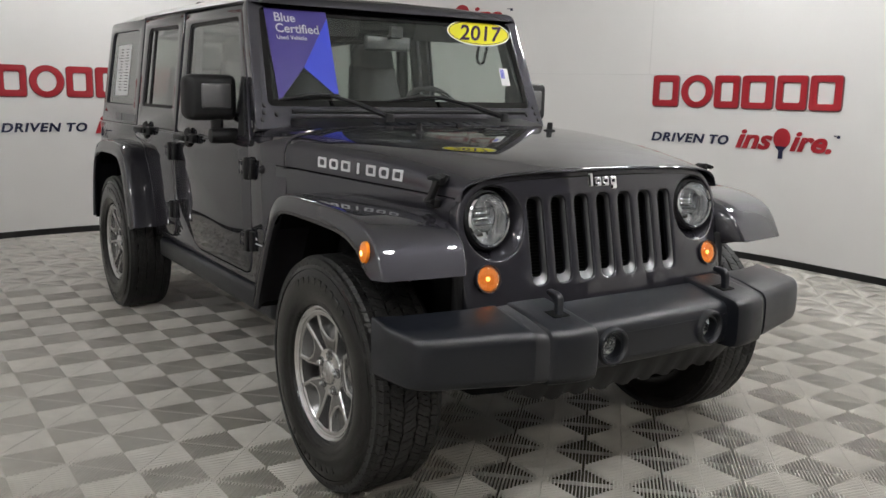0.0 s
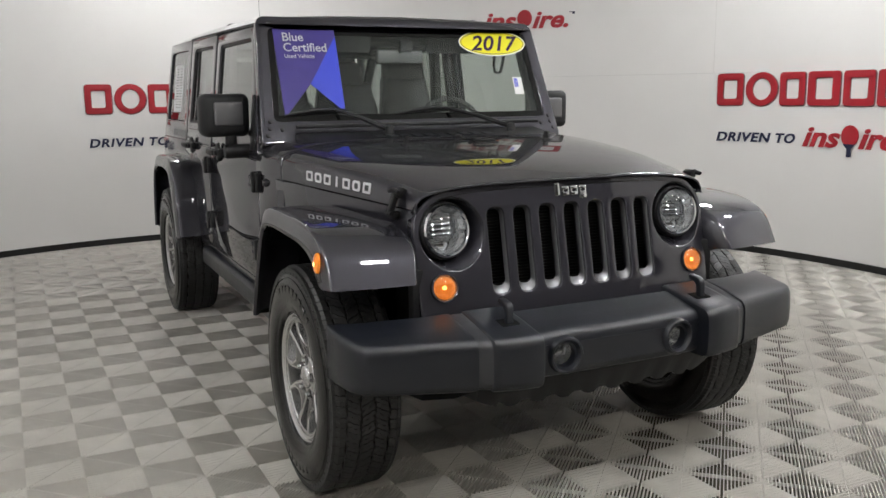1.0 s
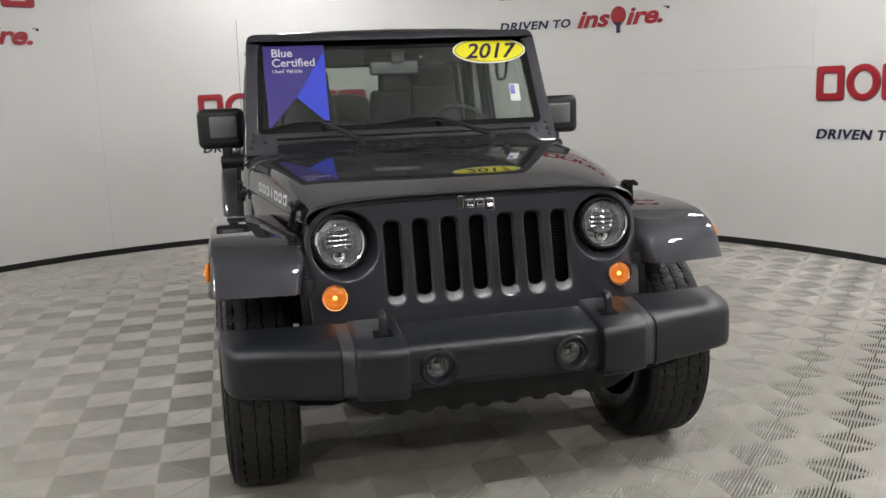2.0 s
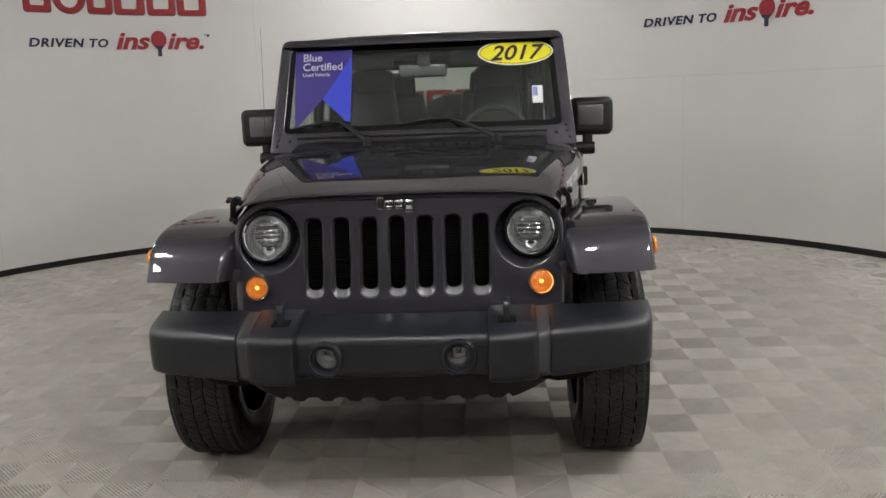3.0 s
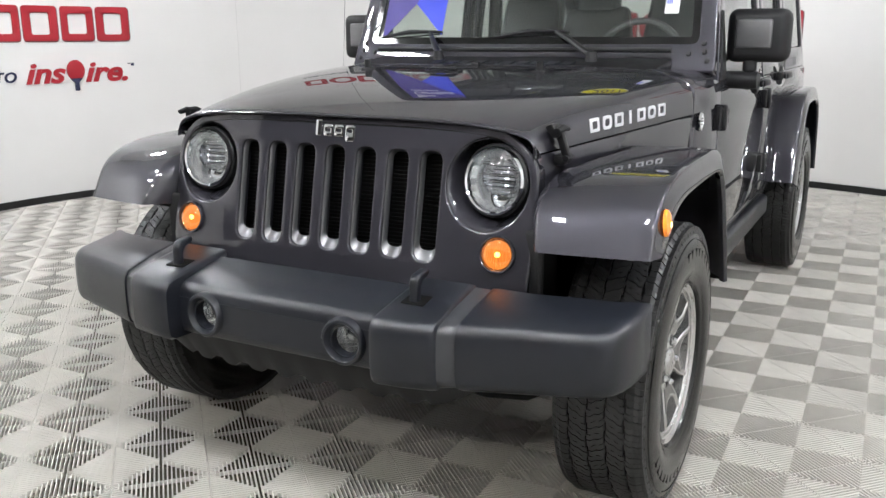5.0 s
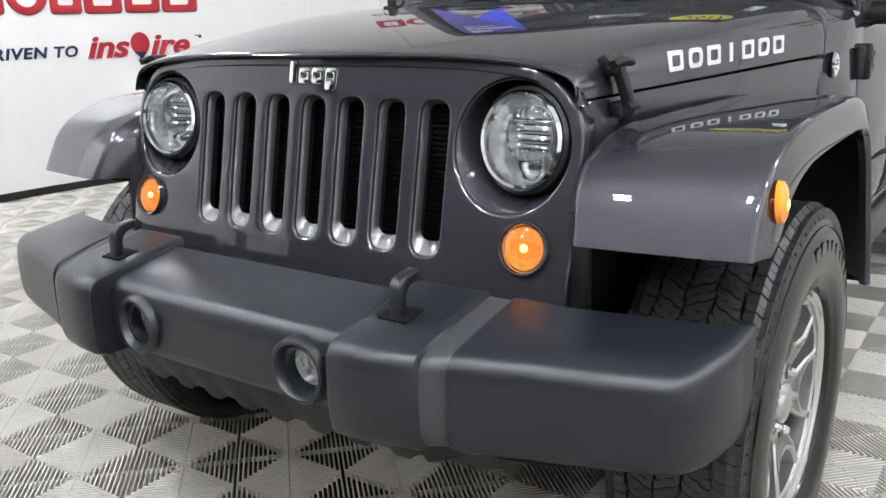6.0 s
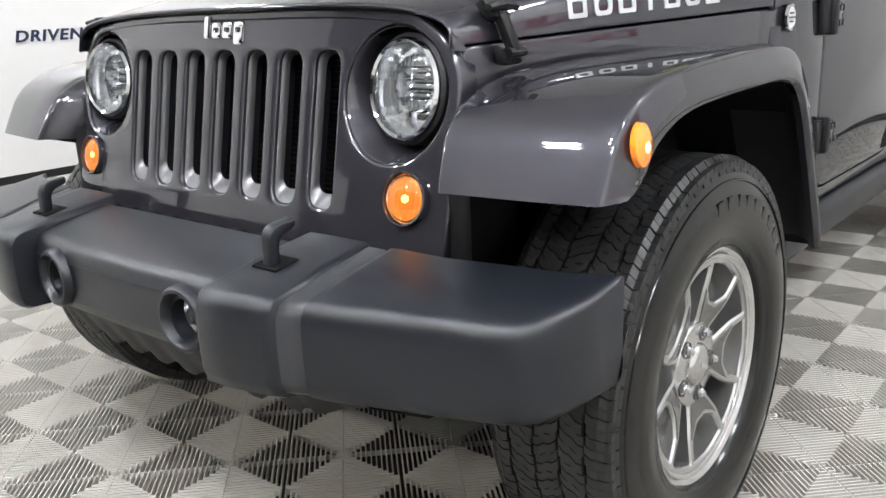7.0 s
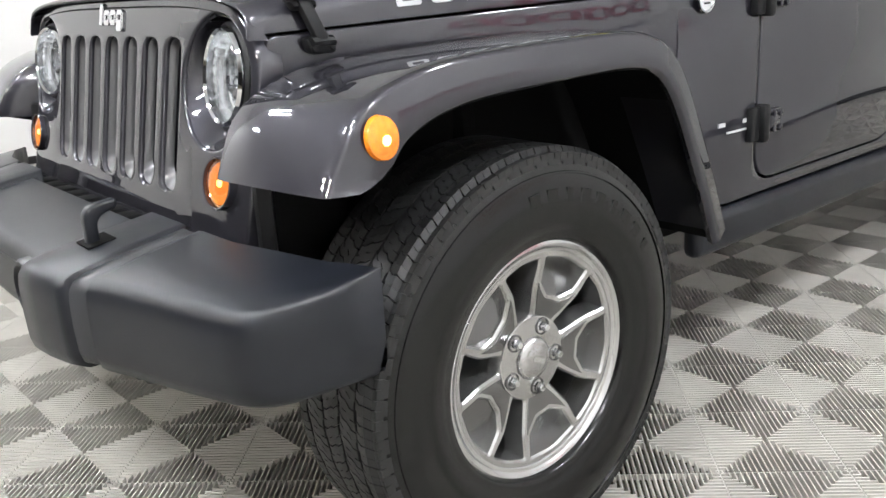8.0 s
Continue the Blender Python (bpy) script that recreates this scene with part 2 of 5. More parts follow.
def lettering(text, size, thick=0.002, shear=0.0, align="LEFT", stretch=1.0, spacing=1.0, grow=0.0):
    """Words in the built-in font, lying in the xy plane."""
    cu = bpy.data.curves.new("tmp", "FONT")
    cu.body, cu.size, cu.extrude, cu.shear, cu.align_x, cu.space_character, cu.offset = text, size, thick / 2, shear, align, spacing, grow
    cu.resolution_u = 4
    return moved(curve_mesh(cu), Matrix.Diagonal((stretch, 1, 1, 1)))


def sliced(bm, axis, places):
    """Cuts a mesh across an axis so that it can be bent."""
    for c in places:
        no = [0, 0, 0]
        no[axis] = 1
        co = [0, 0, 0]
        co[axis] = c
        bmesh.ops.bisect_plane(bm, geom=bm.verts[:] + bm.edges[:] + bm.faces[:], plane_co=co, plane_no=no)
    return bm


# ---- the room: a round white booth open towards the front ----
CX, CY, RAD, HIGH = -0.33, 1.5, 4.43, 3.6


def on_wall(deg, z, inset=0.0):
    a = radians(deg)
    return Vector((CX + (RAD - inset) * math.cos(a), CY + (RAD - inset) * math.sin(a), z))


def wall_ring(r0, r1, z0, z1, front):
    """The booth's plan: straight sides from the front, a half round behind."""
    line0, line1 = [], []
    for r, line in ((r0, line0), (r1, line1)):
        line += [(CX + r, y) for y in (front, 0.0)]
        line += [(CX + r * math.cos(radians(d)), CY + r * math.sin(radians(d))) for d in np.arange(0, 180.1, 2.0)]
        line += [(CX - r, y) for y in (0.0, front)]
    rings = [[(*a, z0), (*b, z0), (*b, z1), (*a, z1)] for a, b in zip(line0, line1)]
    return loft(rings)


# The straight sides run on unseen to FRONT, for the grille to reflect.
FRONT, HALL = -5.2, -7.5
wall = tagged(mesh_object("wall_round", wall_ring(RAD, RAD + 0.12, -0.02, HIGH, FRONT), M_WALL), "smooth white painted wall curving round the booth", "wall", kind="structure")
# dark hall before the booth, unseen, added so that front faces reflect little
HW = 6.5
hall = [rbox((2 * HW, 0.12, HIGH + 0.02), (CX, HALL - 0.06, HIGH / 2 - 0.01), 0)]
for s in (-1, 1):
    hall.append(rbox((0.12, FRONT - HALL, HIGH + 0.02), (CX + s * (HW - 0.06), (FRONT + HALL) / 2, HIGH / 2 - 0.01), 0))
    hall.append(rbox((HW - RAD - 0.13, 0.12, HIGH + 0.02), (CX + s * (HW + RAD + 0.13) / 2, FRONT + 0.07, HIGH / 2 - 0.01), 0))
tagged(mesh_object("wall_hall", join(*hall), M_HALL), "unseen dark walls added before the booth", "wall", kind="structure")
tagged(mesh_object("baseboard", wall_ring(RAD - 0.012, RAD - 0.001, 0.0, 0.055, FRONT + 0.02), M_BASE), "thin black strip along the foot of the wall", "baseboard", kind="structure")
# The ceiling is unseen; its pale tone is set for bounce and reflections.
tagged(mesh_object("ceiling", rbox((2 * HW, RAD + CY - HALL + 0.24, 0.1), (CX, (RAD + CY + HALL) / 2, HIGH + 0.052), 0), M_CEIL), "plain matt pale grey ceiling, out of view", "ceiling", kind="structure")

# faint filled joints between the wall boards
seam_bm = []
line = [on_wall(d, 1.545, 0.0005) for d in np.arange(14, 68.1, 2.0)]
seam_bm.append(loft([[p + Vector((0, 0, -0.003)), p + Vector((0, 0, 0.003)), p + Vector((-0.002 * math.cos(radians(d)), -0.002 * math.sin(radians(d)), 0))] for p, d in zip(line, np.arange(14, 68.1, 2.0))]))
for deg, z0, z1 in ((55.2, 0.06, 1.54), (20.8, 1.55, HIGH), (84.0, 0.06, 1.54), (113.0, 0.06, 2.6), (147.0, 0.06, 2.6)):
    p, q = on_wall(deg, z0, 0.0005), on_wall(deg, z1, 0.0005)
    t, n = Vector((-math.sin(radians(deg)), math.cos(radians(deg)), 0)) * 0.003, Vector((math.cos(radians(deg)), math.sin(radians(deg)), 0)) * -0.002
    seam_bm.append(loft([[p - t, p + n, p + t], [q - t, q + n, q + t]]))
tagged(mesh_object("trim", join(*seam_bm), M_SEAM), "faint filled joints between wall boards", "wall joint", kind="structure")


# ceiling lamps, all out of view: twin strips in a shallow housing
def ceiling_lamp(x, y, turn, light):
    lamp = thing("ceiling_light", "white twin-tube strip light under the ceiling, out of view", "ceiling light", (x, y, HIGH - 0.25), "strip lights under the ceiling")
    lamp.rotation_euler = (0, 0, radians(turn))
    part("housing", rbox((0.40, 0.42, 0.05), (0, 0, 0.03), 0.01), M_LAMPBODY, lamp)
    for s in (-1, 1):
        part("diffuser", rbox((0.34, 0.10, 0.03), (0, s * 0.14, -0.008), 0.012), light, lamp)
    for s in (-1, 1):
        part("suspension", tube([(0.14 * s, 0, 0.05), (0.14 * s, 0, 0.25)], 0.006, 6), M_LAMPBODY, lamp)
    return lamp


# First three follow fender highlights; later ones are added to light walls and floor.
LAMPS = [(-0.2, -2.3, 0), (1.2, -1.9, 0), (-2.6, -1.1, 0), (2.9, -2.2, 0), (-1.7, -5.0, 0), (1.5, -5.0, 0), (-3.7, -2.6, 90), (3.1, -0.2, 90), (-3.7, 1.5, 90), (3.0, 1.8, 90), (-0.3, 4.9, 0)]
# The two lamps beyond y -4 are added warm to tint the near floor.
for x, y, turn in LAMPS:
    ceiling_lamp(x, y, turn, M_WARMTUBE if y < -4 else M_TUBE)


# ---- wall signs: a red block row over a two-colour line, alternately low and high ----
def on_round(bm, mid_deg, z0, lift):
    """Bends a flat sign (x along the wall, y up, z proud) on to the round wall, centred on mid_deg."""
    def f(c):
        a = radians(mid_deg) - c.x / RAD
        r = RAD - lift - c.z
        return Vector((CX + r * math.cos(a), CY + r * math.sin(a), z0 + c.y))
    return warp(sliced(bm, 0, np.arange(-0.8, 0.81, 0.2)), f)


def sign_blocks():
    """Plain shapes, one for each of the six tall red characters, as outlines with holes."""
    h = 0.27

    def shape(x0, x1, kind):
        """A plain block or ring with one slit or opening in it."""
        xm = (x0 + x1) / 2
        if kind == "ring":
            return [ellipse(xm, h / 2, (x1 - x0) / 2, h / 2 + 0.004, 40), ellipse(xm, h / 2, (x1 - x0) / 2 - 0.060, h / 2 - 0.045, 40)]
        o = rounded([(x0, 0), (x1, 0), (x1, h), (x0, h)], 0.03, 4)
        if kind == "upright":
            return [o, rounded([(xm - 0.075, 0.050), (xm + 0.075, 0.050), (xm + 0.075, h - 0.050), (xm - 0.075, h - 0.050)], 0.02, 4)]
        return [o, rounded([(x0 + 0.055, 0.055), (x1 - 0.055, 0.055), (x1 - 0.055, h - 0.055), (x0 + 0.055, h - 0.055)], 0.02, 4)]
    return [shape(*q) for q in ((-0.85, -0.61, "level"), (-0.585, -0.295, "ring"), (-0.275, -0.05, "level"), (-0.025, 0.255, "upright"), (0.285, 0.55, "level"), (0.575, 0.85, "upright"))]


def spread(bm, x0, x1, y0):
    """Sets a word between x0 and x1 on the line y0."""
    lo, hi = min(v.co.x for v in bm.verts), max(v.co.x for v in bm.verts)
    return warp(bm, lambda c: Vector((x0 + (c.x - lo) * (x1 - x0) / (hi - lo), c.y + y0, c.z)))


def wall_sign(mid, up):
    """One sign of the wall: red blocks, a navy phrase and a red phrase with a round paddle in it."""
    sign = thing("wall_sign", "red block shapes over a navy and red slogan", "wall sign", (0, 0, 0), "signs round the wall")
    for s in sign_blocks():
        part("red_block", on_round(plate(s, 0.012, 0.002, 1), mid, 1.268 + up, 0.007), M_RED, sign)
    # Darker copy of the blocks, offset behind them as a painted drop shadow.
    part("outline_shadow", on_round(join(*[moved(plate([grown(s[0], 0.005)] + [grown(q, -0.002) for q in s[1:]], 0.004), pose(0.004, -0.004, 0)) for s in sign_blocks()]), mid, 1.268 + up, 0.0025), M_RED_DARK, sign)
    for word, x0, x1 in (("DRIVEN", -0.84, -0.337), ("TO", -0.290, -0.115)):
        part("navy_word", on_round(spread(lettering(word, 0.108, 0.006, 0.20, "LEFT", 1.0, 1.12, 0.0030), x0, x1, 0.960), mid, up, 0.005), M_NAVY, sign)
    for word, x0, x1 in (("ins", -0.045, 0.285), ("ire.", 0.445, 0.805)):
        part("red_word", on_round(spread(lettering(word, 0.225, 0.008, 0.30, "LEFT", 1.0, 1.0, 0.0065), x0, x1, 0.945), mid, up, 0.006), M_RED, sign)
    part("paddle", on_round(plate([ellipse(0.368, 1.035, 0.074, 0.083, 36)], 0.010, 0.001, 1), mid, up, 0.007), M_RED, sign)
    part("paddle_handle", on_round(plate([rounded([(0.349, 0.872), (0.387, 0.872), (0.384, 0.935), (0.418, 0.972), (0.313, 0.972), (0.352, 0.935)], 0.006)], 0.008), mid, up, 0.012), M_NAVY, sign)
    for x0, x1, y0 in ((0.815, 0.838, 1.075), (0.843, 0.868, 1.06)):
        part("small_bar", on_round(plate([[(x0, y0), (x1, y0), (x1, 1.083), (x0, 1.083)]], 0.004), mid, up, 0.004), M_NAVY, sign)
    return sign


for mid, up in ((9.2, 0.0), (49.6, 1.07), (89.9, -0.03), (130.2, 1.06), (170.5, 0.01)):
    wall_sign(mid, up)


# ---- the car: four-door off-road vehicle, nose towards -y, front axle at y = 0 ----
car = thing("off_road_vehicle", "dark grey metallic four-door off-road vehicle parked on the ribbed floor", "car")
SIDES = (1, -1)


def both(bm_make, name, material, parent, label="", angle=35):
    """A part on the left side and its mirror image on the right."""
    out = []
    for s in SIDES:
        bm = bm_make()
        out.append(part(name, bm if s > 0 else mirror(bm), material, parent, label, angle))
    return out


def side_x(y):
    """Half width of the body's flank at y: tapered from the doors to the grille."""
    return 0.595 + (min(y, 0.80) + 0.332) * 0.175


def flank(y, z):
    """Half width at a height: upright below the belt, leaning in above it."""
    x = side_x(y)
    if z > 1.115:
        return x - 0.012 - (z - 1.115) * 0.118
    return x - max(0, z - 0.95) * 0.07


def yz_plate(outlines, thick, bevel, f, cuts_y=(), cuts_z=()):
    """A plate drawn in (y, z), its outer face bent to x = f(y, z)."""
    bm = plate(outlines, thick, bevel)
    sliced(bm, 0, cuts_y)
    sliced(bm, 1, cuts_z)
    bm = warp(bm, lambda c: Vector((f(c.x, c.y) + c.z - thick / 2, c.x, c.y)))
    bmesh.ops.recalc_face_normals(bm, faces=bm.faces)
    return bm


# grille face: leaning back, rounded at the corners
def grille_y(x, z):
    return -0.350 - (1.06 - z) * 0.20 + 0.035 * x * x + (0.5 * max(abs(x) - 0.52, 0) ** 1.5)


# hood: half width, crown height and squareness along its length
def hood_shape(y):
    """Half width, foot of the flank, crown height and squareness of the hood's section at y."""
    w = side_x(y) + 0.001
    u = min(y, 0.72)
    top = 1.166 + 0.125 * u - 0.085 * u * u - 0.006 * max(0.0, (-0.16 - y) / 0.20) ** 2
    return w, 1.036 + 0.030 * y, top, 3.6 + 1.0 * max(0.0, min(1.0, (y + 0.36) / 0.40))


def hood_finish(x, y, z):
    """Sets the hood's front edge back along the curve of the grille."""
    back = max(0, 1 - (y + 0.36) / 0.30) * (grille_y(x, z) - grille_y(0, 1.104))
    return Vector((x, y + back, z))


def hood_point(y, a, drop=0.0):
    """A point of the hood's skin; a runs from 0 at the flank's foot to 1 at the middle."""
    w, foot, top, n = hood_shape(y)
    th = a * math.pi / 2
    x, f = w * math.cos(th) ** (2 / n), math.sin(th) ** (2 / n) if a > 0 else 0.0
    p = hood_finish(x, y, foot + (top - foot) * f)
    return Vector((p.x, p.y, p.z - drop))


def hood_flank(y, z):
    """A point of the hood's flank at a height."""
    w, foot, top, n = hood_shape(y)
    f = max(0.0, min(1.0, (z - foot) / (top - foot)))
    return hood_finish(w * (1 - f ** n) ** (1 / n), y, z)


A_STEPS = [k / 26 for k in range(27)]


def hood_bm(drop=0.0):
    rings = []
    for y, low in ((-0.354, 0.011), (-0.3595, 0.008), (-0.3615, 0.0035), (-0.359, 0.0007), (-0.350, 0.0), (-0.33, 0), (-0.30, 0), (-0.25, 0), (-0.2, 0), (-0.1, 0), (0.0, 0), (0.12, 0), (0.25, 0), (0.36, 0), (0.48, 0), (0.56, 0), (0.612, 0), (0.62, 0.003), (0.622, 0.012)):
        half = [hood_point(y, a, drop + low) for a in A_STEPS]
        rings.append([Vector((-q.x, q.y, q.z)) for q in half[:-1]] + [Vector((0, half[-1].y, half[-1].z))] + half[-2::-1])
    return loft(rings, False, False)


hb = hood_bm()
bmesh.ops.solidify(hb, geom=hb.faces[:], thickness=0.004)
bmesh.ops.recalc_face_normals(hb, faces=hb.faces)
hood = part("hood", hb, M_PAINT, car, "glossy dark grey hood with a raised centre", 50)
part("engine_cover", warp(hood_bm(0.022), lambda c: Vector((c.x * 0.955, c.y + 0.014, c.z))), M_DARK, car)
# body corners behind the hood, running up to the windshield
def cowl_side_bm():
    bm = loft([[hood_point(y, k / 26 * 0.62, low) for k in range(27)] for y, low in ((0.629, 0.012), (0.631, 0.003), (0.64, 0.0), (0.72, 0.0), (0.80, 0.0), (0.87, 0.0), (0.93, 0.002))], False, False)
    bmesh.ops.solidify(bm, geom=bm.faces[:], thickness=0.004)
    bmesh.ops.recalc_face_normals(bm, faces=bm.faces)
    return bm


both(cowl_side_bm, "cowl_side", M_PAINT, car, "", 50)

# small fittings on the hood
for x in (-0.33, 0.33):
    part("rubber_stop", join(rbox((0.045, 0.03, 0.012), (x, 0.33, 1.197), 0.004), tube([(x, 0.33, 1.196), (x, 0.326, 1.232)], [0.014, 0.011], 10)), M_TRIM, hood, "black rubber windshield stop")
part("washer_nozzle", rbox((0.03, 0.02, 0.014), (0.0, 0.53, 1.213), 0.004), M_TRIM, hood)
part("tie_down_loop", join(tube([(-0.050, 0.285, 1.193), (-0.050, 0.28, 1.203), (-0.04, 0.278, 1.207), (0.04, 0.278, 1.207), (0.050, 0.28, 1.203), (0.050, 0.285, 1.193)], 0.005, 8), rbox((0.13, 0.035, 0.006), (0, 0.285, 1.1965), 0.003, 2, (6, 0, 0))), M_TRIM, hood)


def latch_bm():
    return join(rbox((0.024, 0.050, 0.042), (0.612, -0.262, 1.078), 0.007, 2, (0, -28, 0)), rbox((0.020, 0.026, 0.095), (0.630, -0.262, 1.035), 0.006, 2, (0, -10, 0)),
                tube([(0.632, -0.300, 1.082), (0.634, -0.262, 1.088), (0.632, -0.224, 1.082)], [0.008, 0.011, 0.008], 8), rbox((0.026, 0.056, 0.034), (0.620, -0.262, 0.990), 0.009), tube([(0.638, -0.284, 0.998), (0.638, -0.240, 0.998)], 0.0095, 8),
                *[moved(lathe([(0.0, 0.008), (0.006, 0.006), (0.007, 0)], 8, "x"), pose(0.628, -0.262 + d, 0.984)) for d in (-0.018, 0.018)])


both(lambda: warp(latch_bm(), lambda c: Vector((c.x, c.y + (1.08 - c.z) * 0.32, 1.08 - (1.08 - c.z) * 0.88))), "hood_latch", M_TRIM, hood, "black rubber hood latch")

# slim silver shapes for the seven characters on each hood flank
for s in SIDES:
    y0, y1 = -0.085, 0.410
    for k in range(7):
        w = (y1 - y0) / 7
        yc, h, q = y0 + (k + 0.5) * w, 0.036, w * 0.36
        if k == 3:
            o = [[(yc - 0.006, 0), (yc + 0.006, 0), (yc + 0.006, h), (yc - 0.006, h)]]
        elif k in (1, 5):
            o = [rounded([(yc - q, 0), (yc + q, 0), (yc + q, h), (yc - q, h)], [0.014, 0.014, 0.014, 0.014], 5), rounded([(yc - q + 0.011, 0.008), (yc + q - 0.011, 0.008), (yc + q - 0.011, h - 0.008), (yc - q + 0.011, h - 0.008)], 0.009, 5)]
        else:
            o = [rounded([(yc - q, 0), (yc + q, 0), (yc + q, h), (yc - q, h)], 0.005), rounded([(yc - q + 0.011, 0.008), (yc + q - 0.011, 0.008), (yc + q - 0.011, h - 0.008), (yc - q + 0.011, h - 0.008)], 0.004)]
        bm = plate(o, 0.002, 0.0)
        bm = warp(bm, lambda c: hood_flank(c.x, hood_shape(c.x)[1] + 0.020 + c.y * 1.05) + Vector((0.0014 + c.z, 0, 0.0006)))
        part("decal_bar", bm if s > 0 else mirror(bm), M_BADGE, hood, "silver decal bar")


# grille with seven slots
SLOT_X = [(k - 3) * 0.1013 for k in range(7)]
HL, TS = (0.481, 0.955), (0.517, 0.774)
outer = rounded([(-0.594, 0.61), (0.594, 0.61), (0.603, 0.80), (0.603, 1.01), (0.50, 1.092), (0, 1.102), (-0.50, 1.092), (-0.603, 1.01), (-0.603, 0.80)], [0.05, 0.05, 0.04, 0.09, 0.10, 0.3, 0.10, 0.09, 0.04], 6)
holes = [rounded([(x - 0.033, 0.733), (x + 0.033, 0.733), (x + 0.033, 1.018), (x - 0.033, 1.018)], 0.066, 6) for x in SLOT_X]
holes += [ellipse(s * (HL[0] - 0.014), HL[1] - 0.012, 0.114, 0.118, 48) for s in SIDES]
gb = plate([outer] + holes, 0.05, 0.006, 3)
sliced(gb, 0, [-0.57, -0.54, -0.5, -0.4, -0.3, -0.2, -0.1, 0, 0.1, 0.2, 0.3, 0.4, 0.5, 0.54, 0.57])
gb = warp(gb, lambda c: Vector((c.x, grille_y(c.x, c.y) + 0.025 - c.z, c.y)))
bmesh.ops.recalc_face_normals(gb, faces=gb.faces)
grille = part("grille", gb, M_PAINT, car, "dark grey seven-slot grille panel", 50)
radiator = part("radiator", rbox((0.74, 0.02, 0.36), (0, -0.30, 0.86), 0.0), M_DARK, car, "black radiator behind the slots")
for k in range(30):
    part("fin", rbox((0.72, 0.006, 0.004), (0, -0.313, 0.70 + 0.011 * k), 0), M_DARK, radiator)
# deep surrounds of the slots
for x in SLOT_X:
    o = rounded([(x - 0.0345, 0.7315), (x + 0.0345, 0.7315), (x + 0.0345, 1.0195), (x - 0.0345, 1.0195)], 0.066, 6)
    i = rounded([(x - 0.0265, 0.756), (x + 0.0265, 0.756), (x + 0.0265, 1.010), (x - 0.0265, 1.010)], 0.050, 6)
    ring0 = [(a, grille_y(a, b) + 0.008, b) for a, b in o]
    ring1 = [(a, grille_y(a, b) + 0.026, b) for a, b in i]
    mid = rounded([(x - 0.0315, 0.738), (x + 0.0315, 0.738), (x + 0.0315, 1.0165), (x - 0.0315, 1.0165)], 0.060, 6)
    mid2 = rounded([(x - 0.0285, 0.748), (x + 0.0285, 0.748), (x + 0.0285, 1.013), (x - 0.0285, 1.013)], 0.055, 6)
    sb = loft([ring0, [(a, grille_y(a, b) + 0.012, b) for a, b in mid], [(a, grille_y(a, b) + 0.018, b) for a, b in mid2], ring1], True, False)
    part("slot_surround", sb, M_SLOT, grille)
# raised chrome badge drawn as plain bars
for k, (a, b, lo, hi) in enumerate(((-0.067, -0.046, 0.0, 0.046), (-0.040, -0.008, 0.0, 0.032), (-0.004, 0.028, 0.0, 0.032), (0.033, 0.064, -0.012, 0.032))):
    o = [rounded([(a, lo), (b, lo), (b, hi), (a, hi)], 0.007)]
    if k:
        o.append(rounded([(a + 0.009, 0.012), (b - 0.009, 0.012), (b - 0.009, 0.021), (a + 0.009, 0.021)], 0.003))
    bb = warp(plate(o, 0.008, 0.002, 1), lambda c: Vector((c.x, grille_y(c.x, 1.055 + c.y) - 0.004 - c.z, 1.043 + c.y)))
    bmesh.ops.recalc_face_normals(bb, faces=bb.faces)
    part("badge_bar", bb, M_CHROME, grille, "raised chrome badge bar")

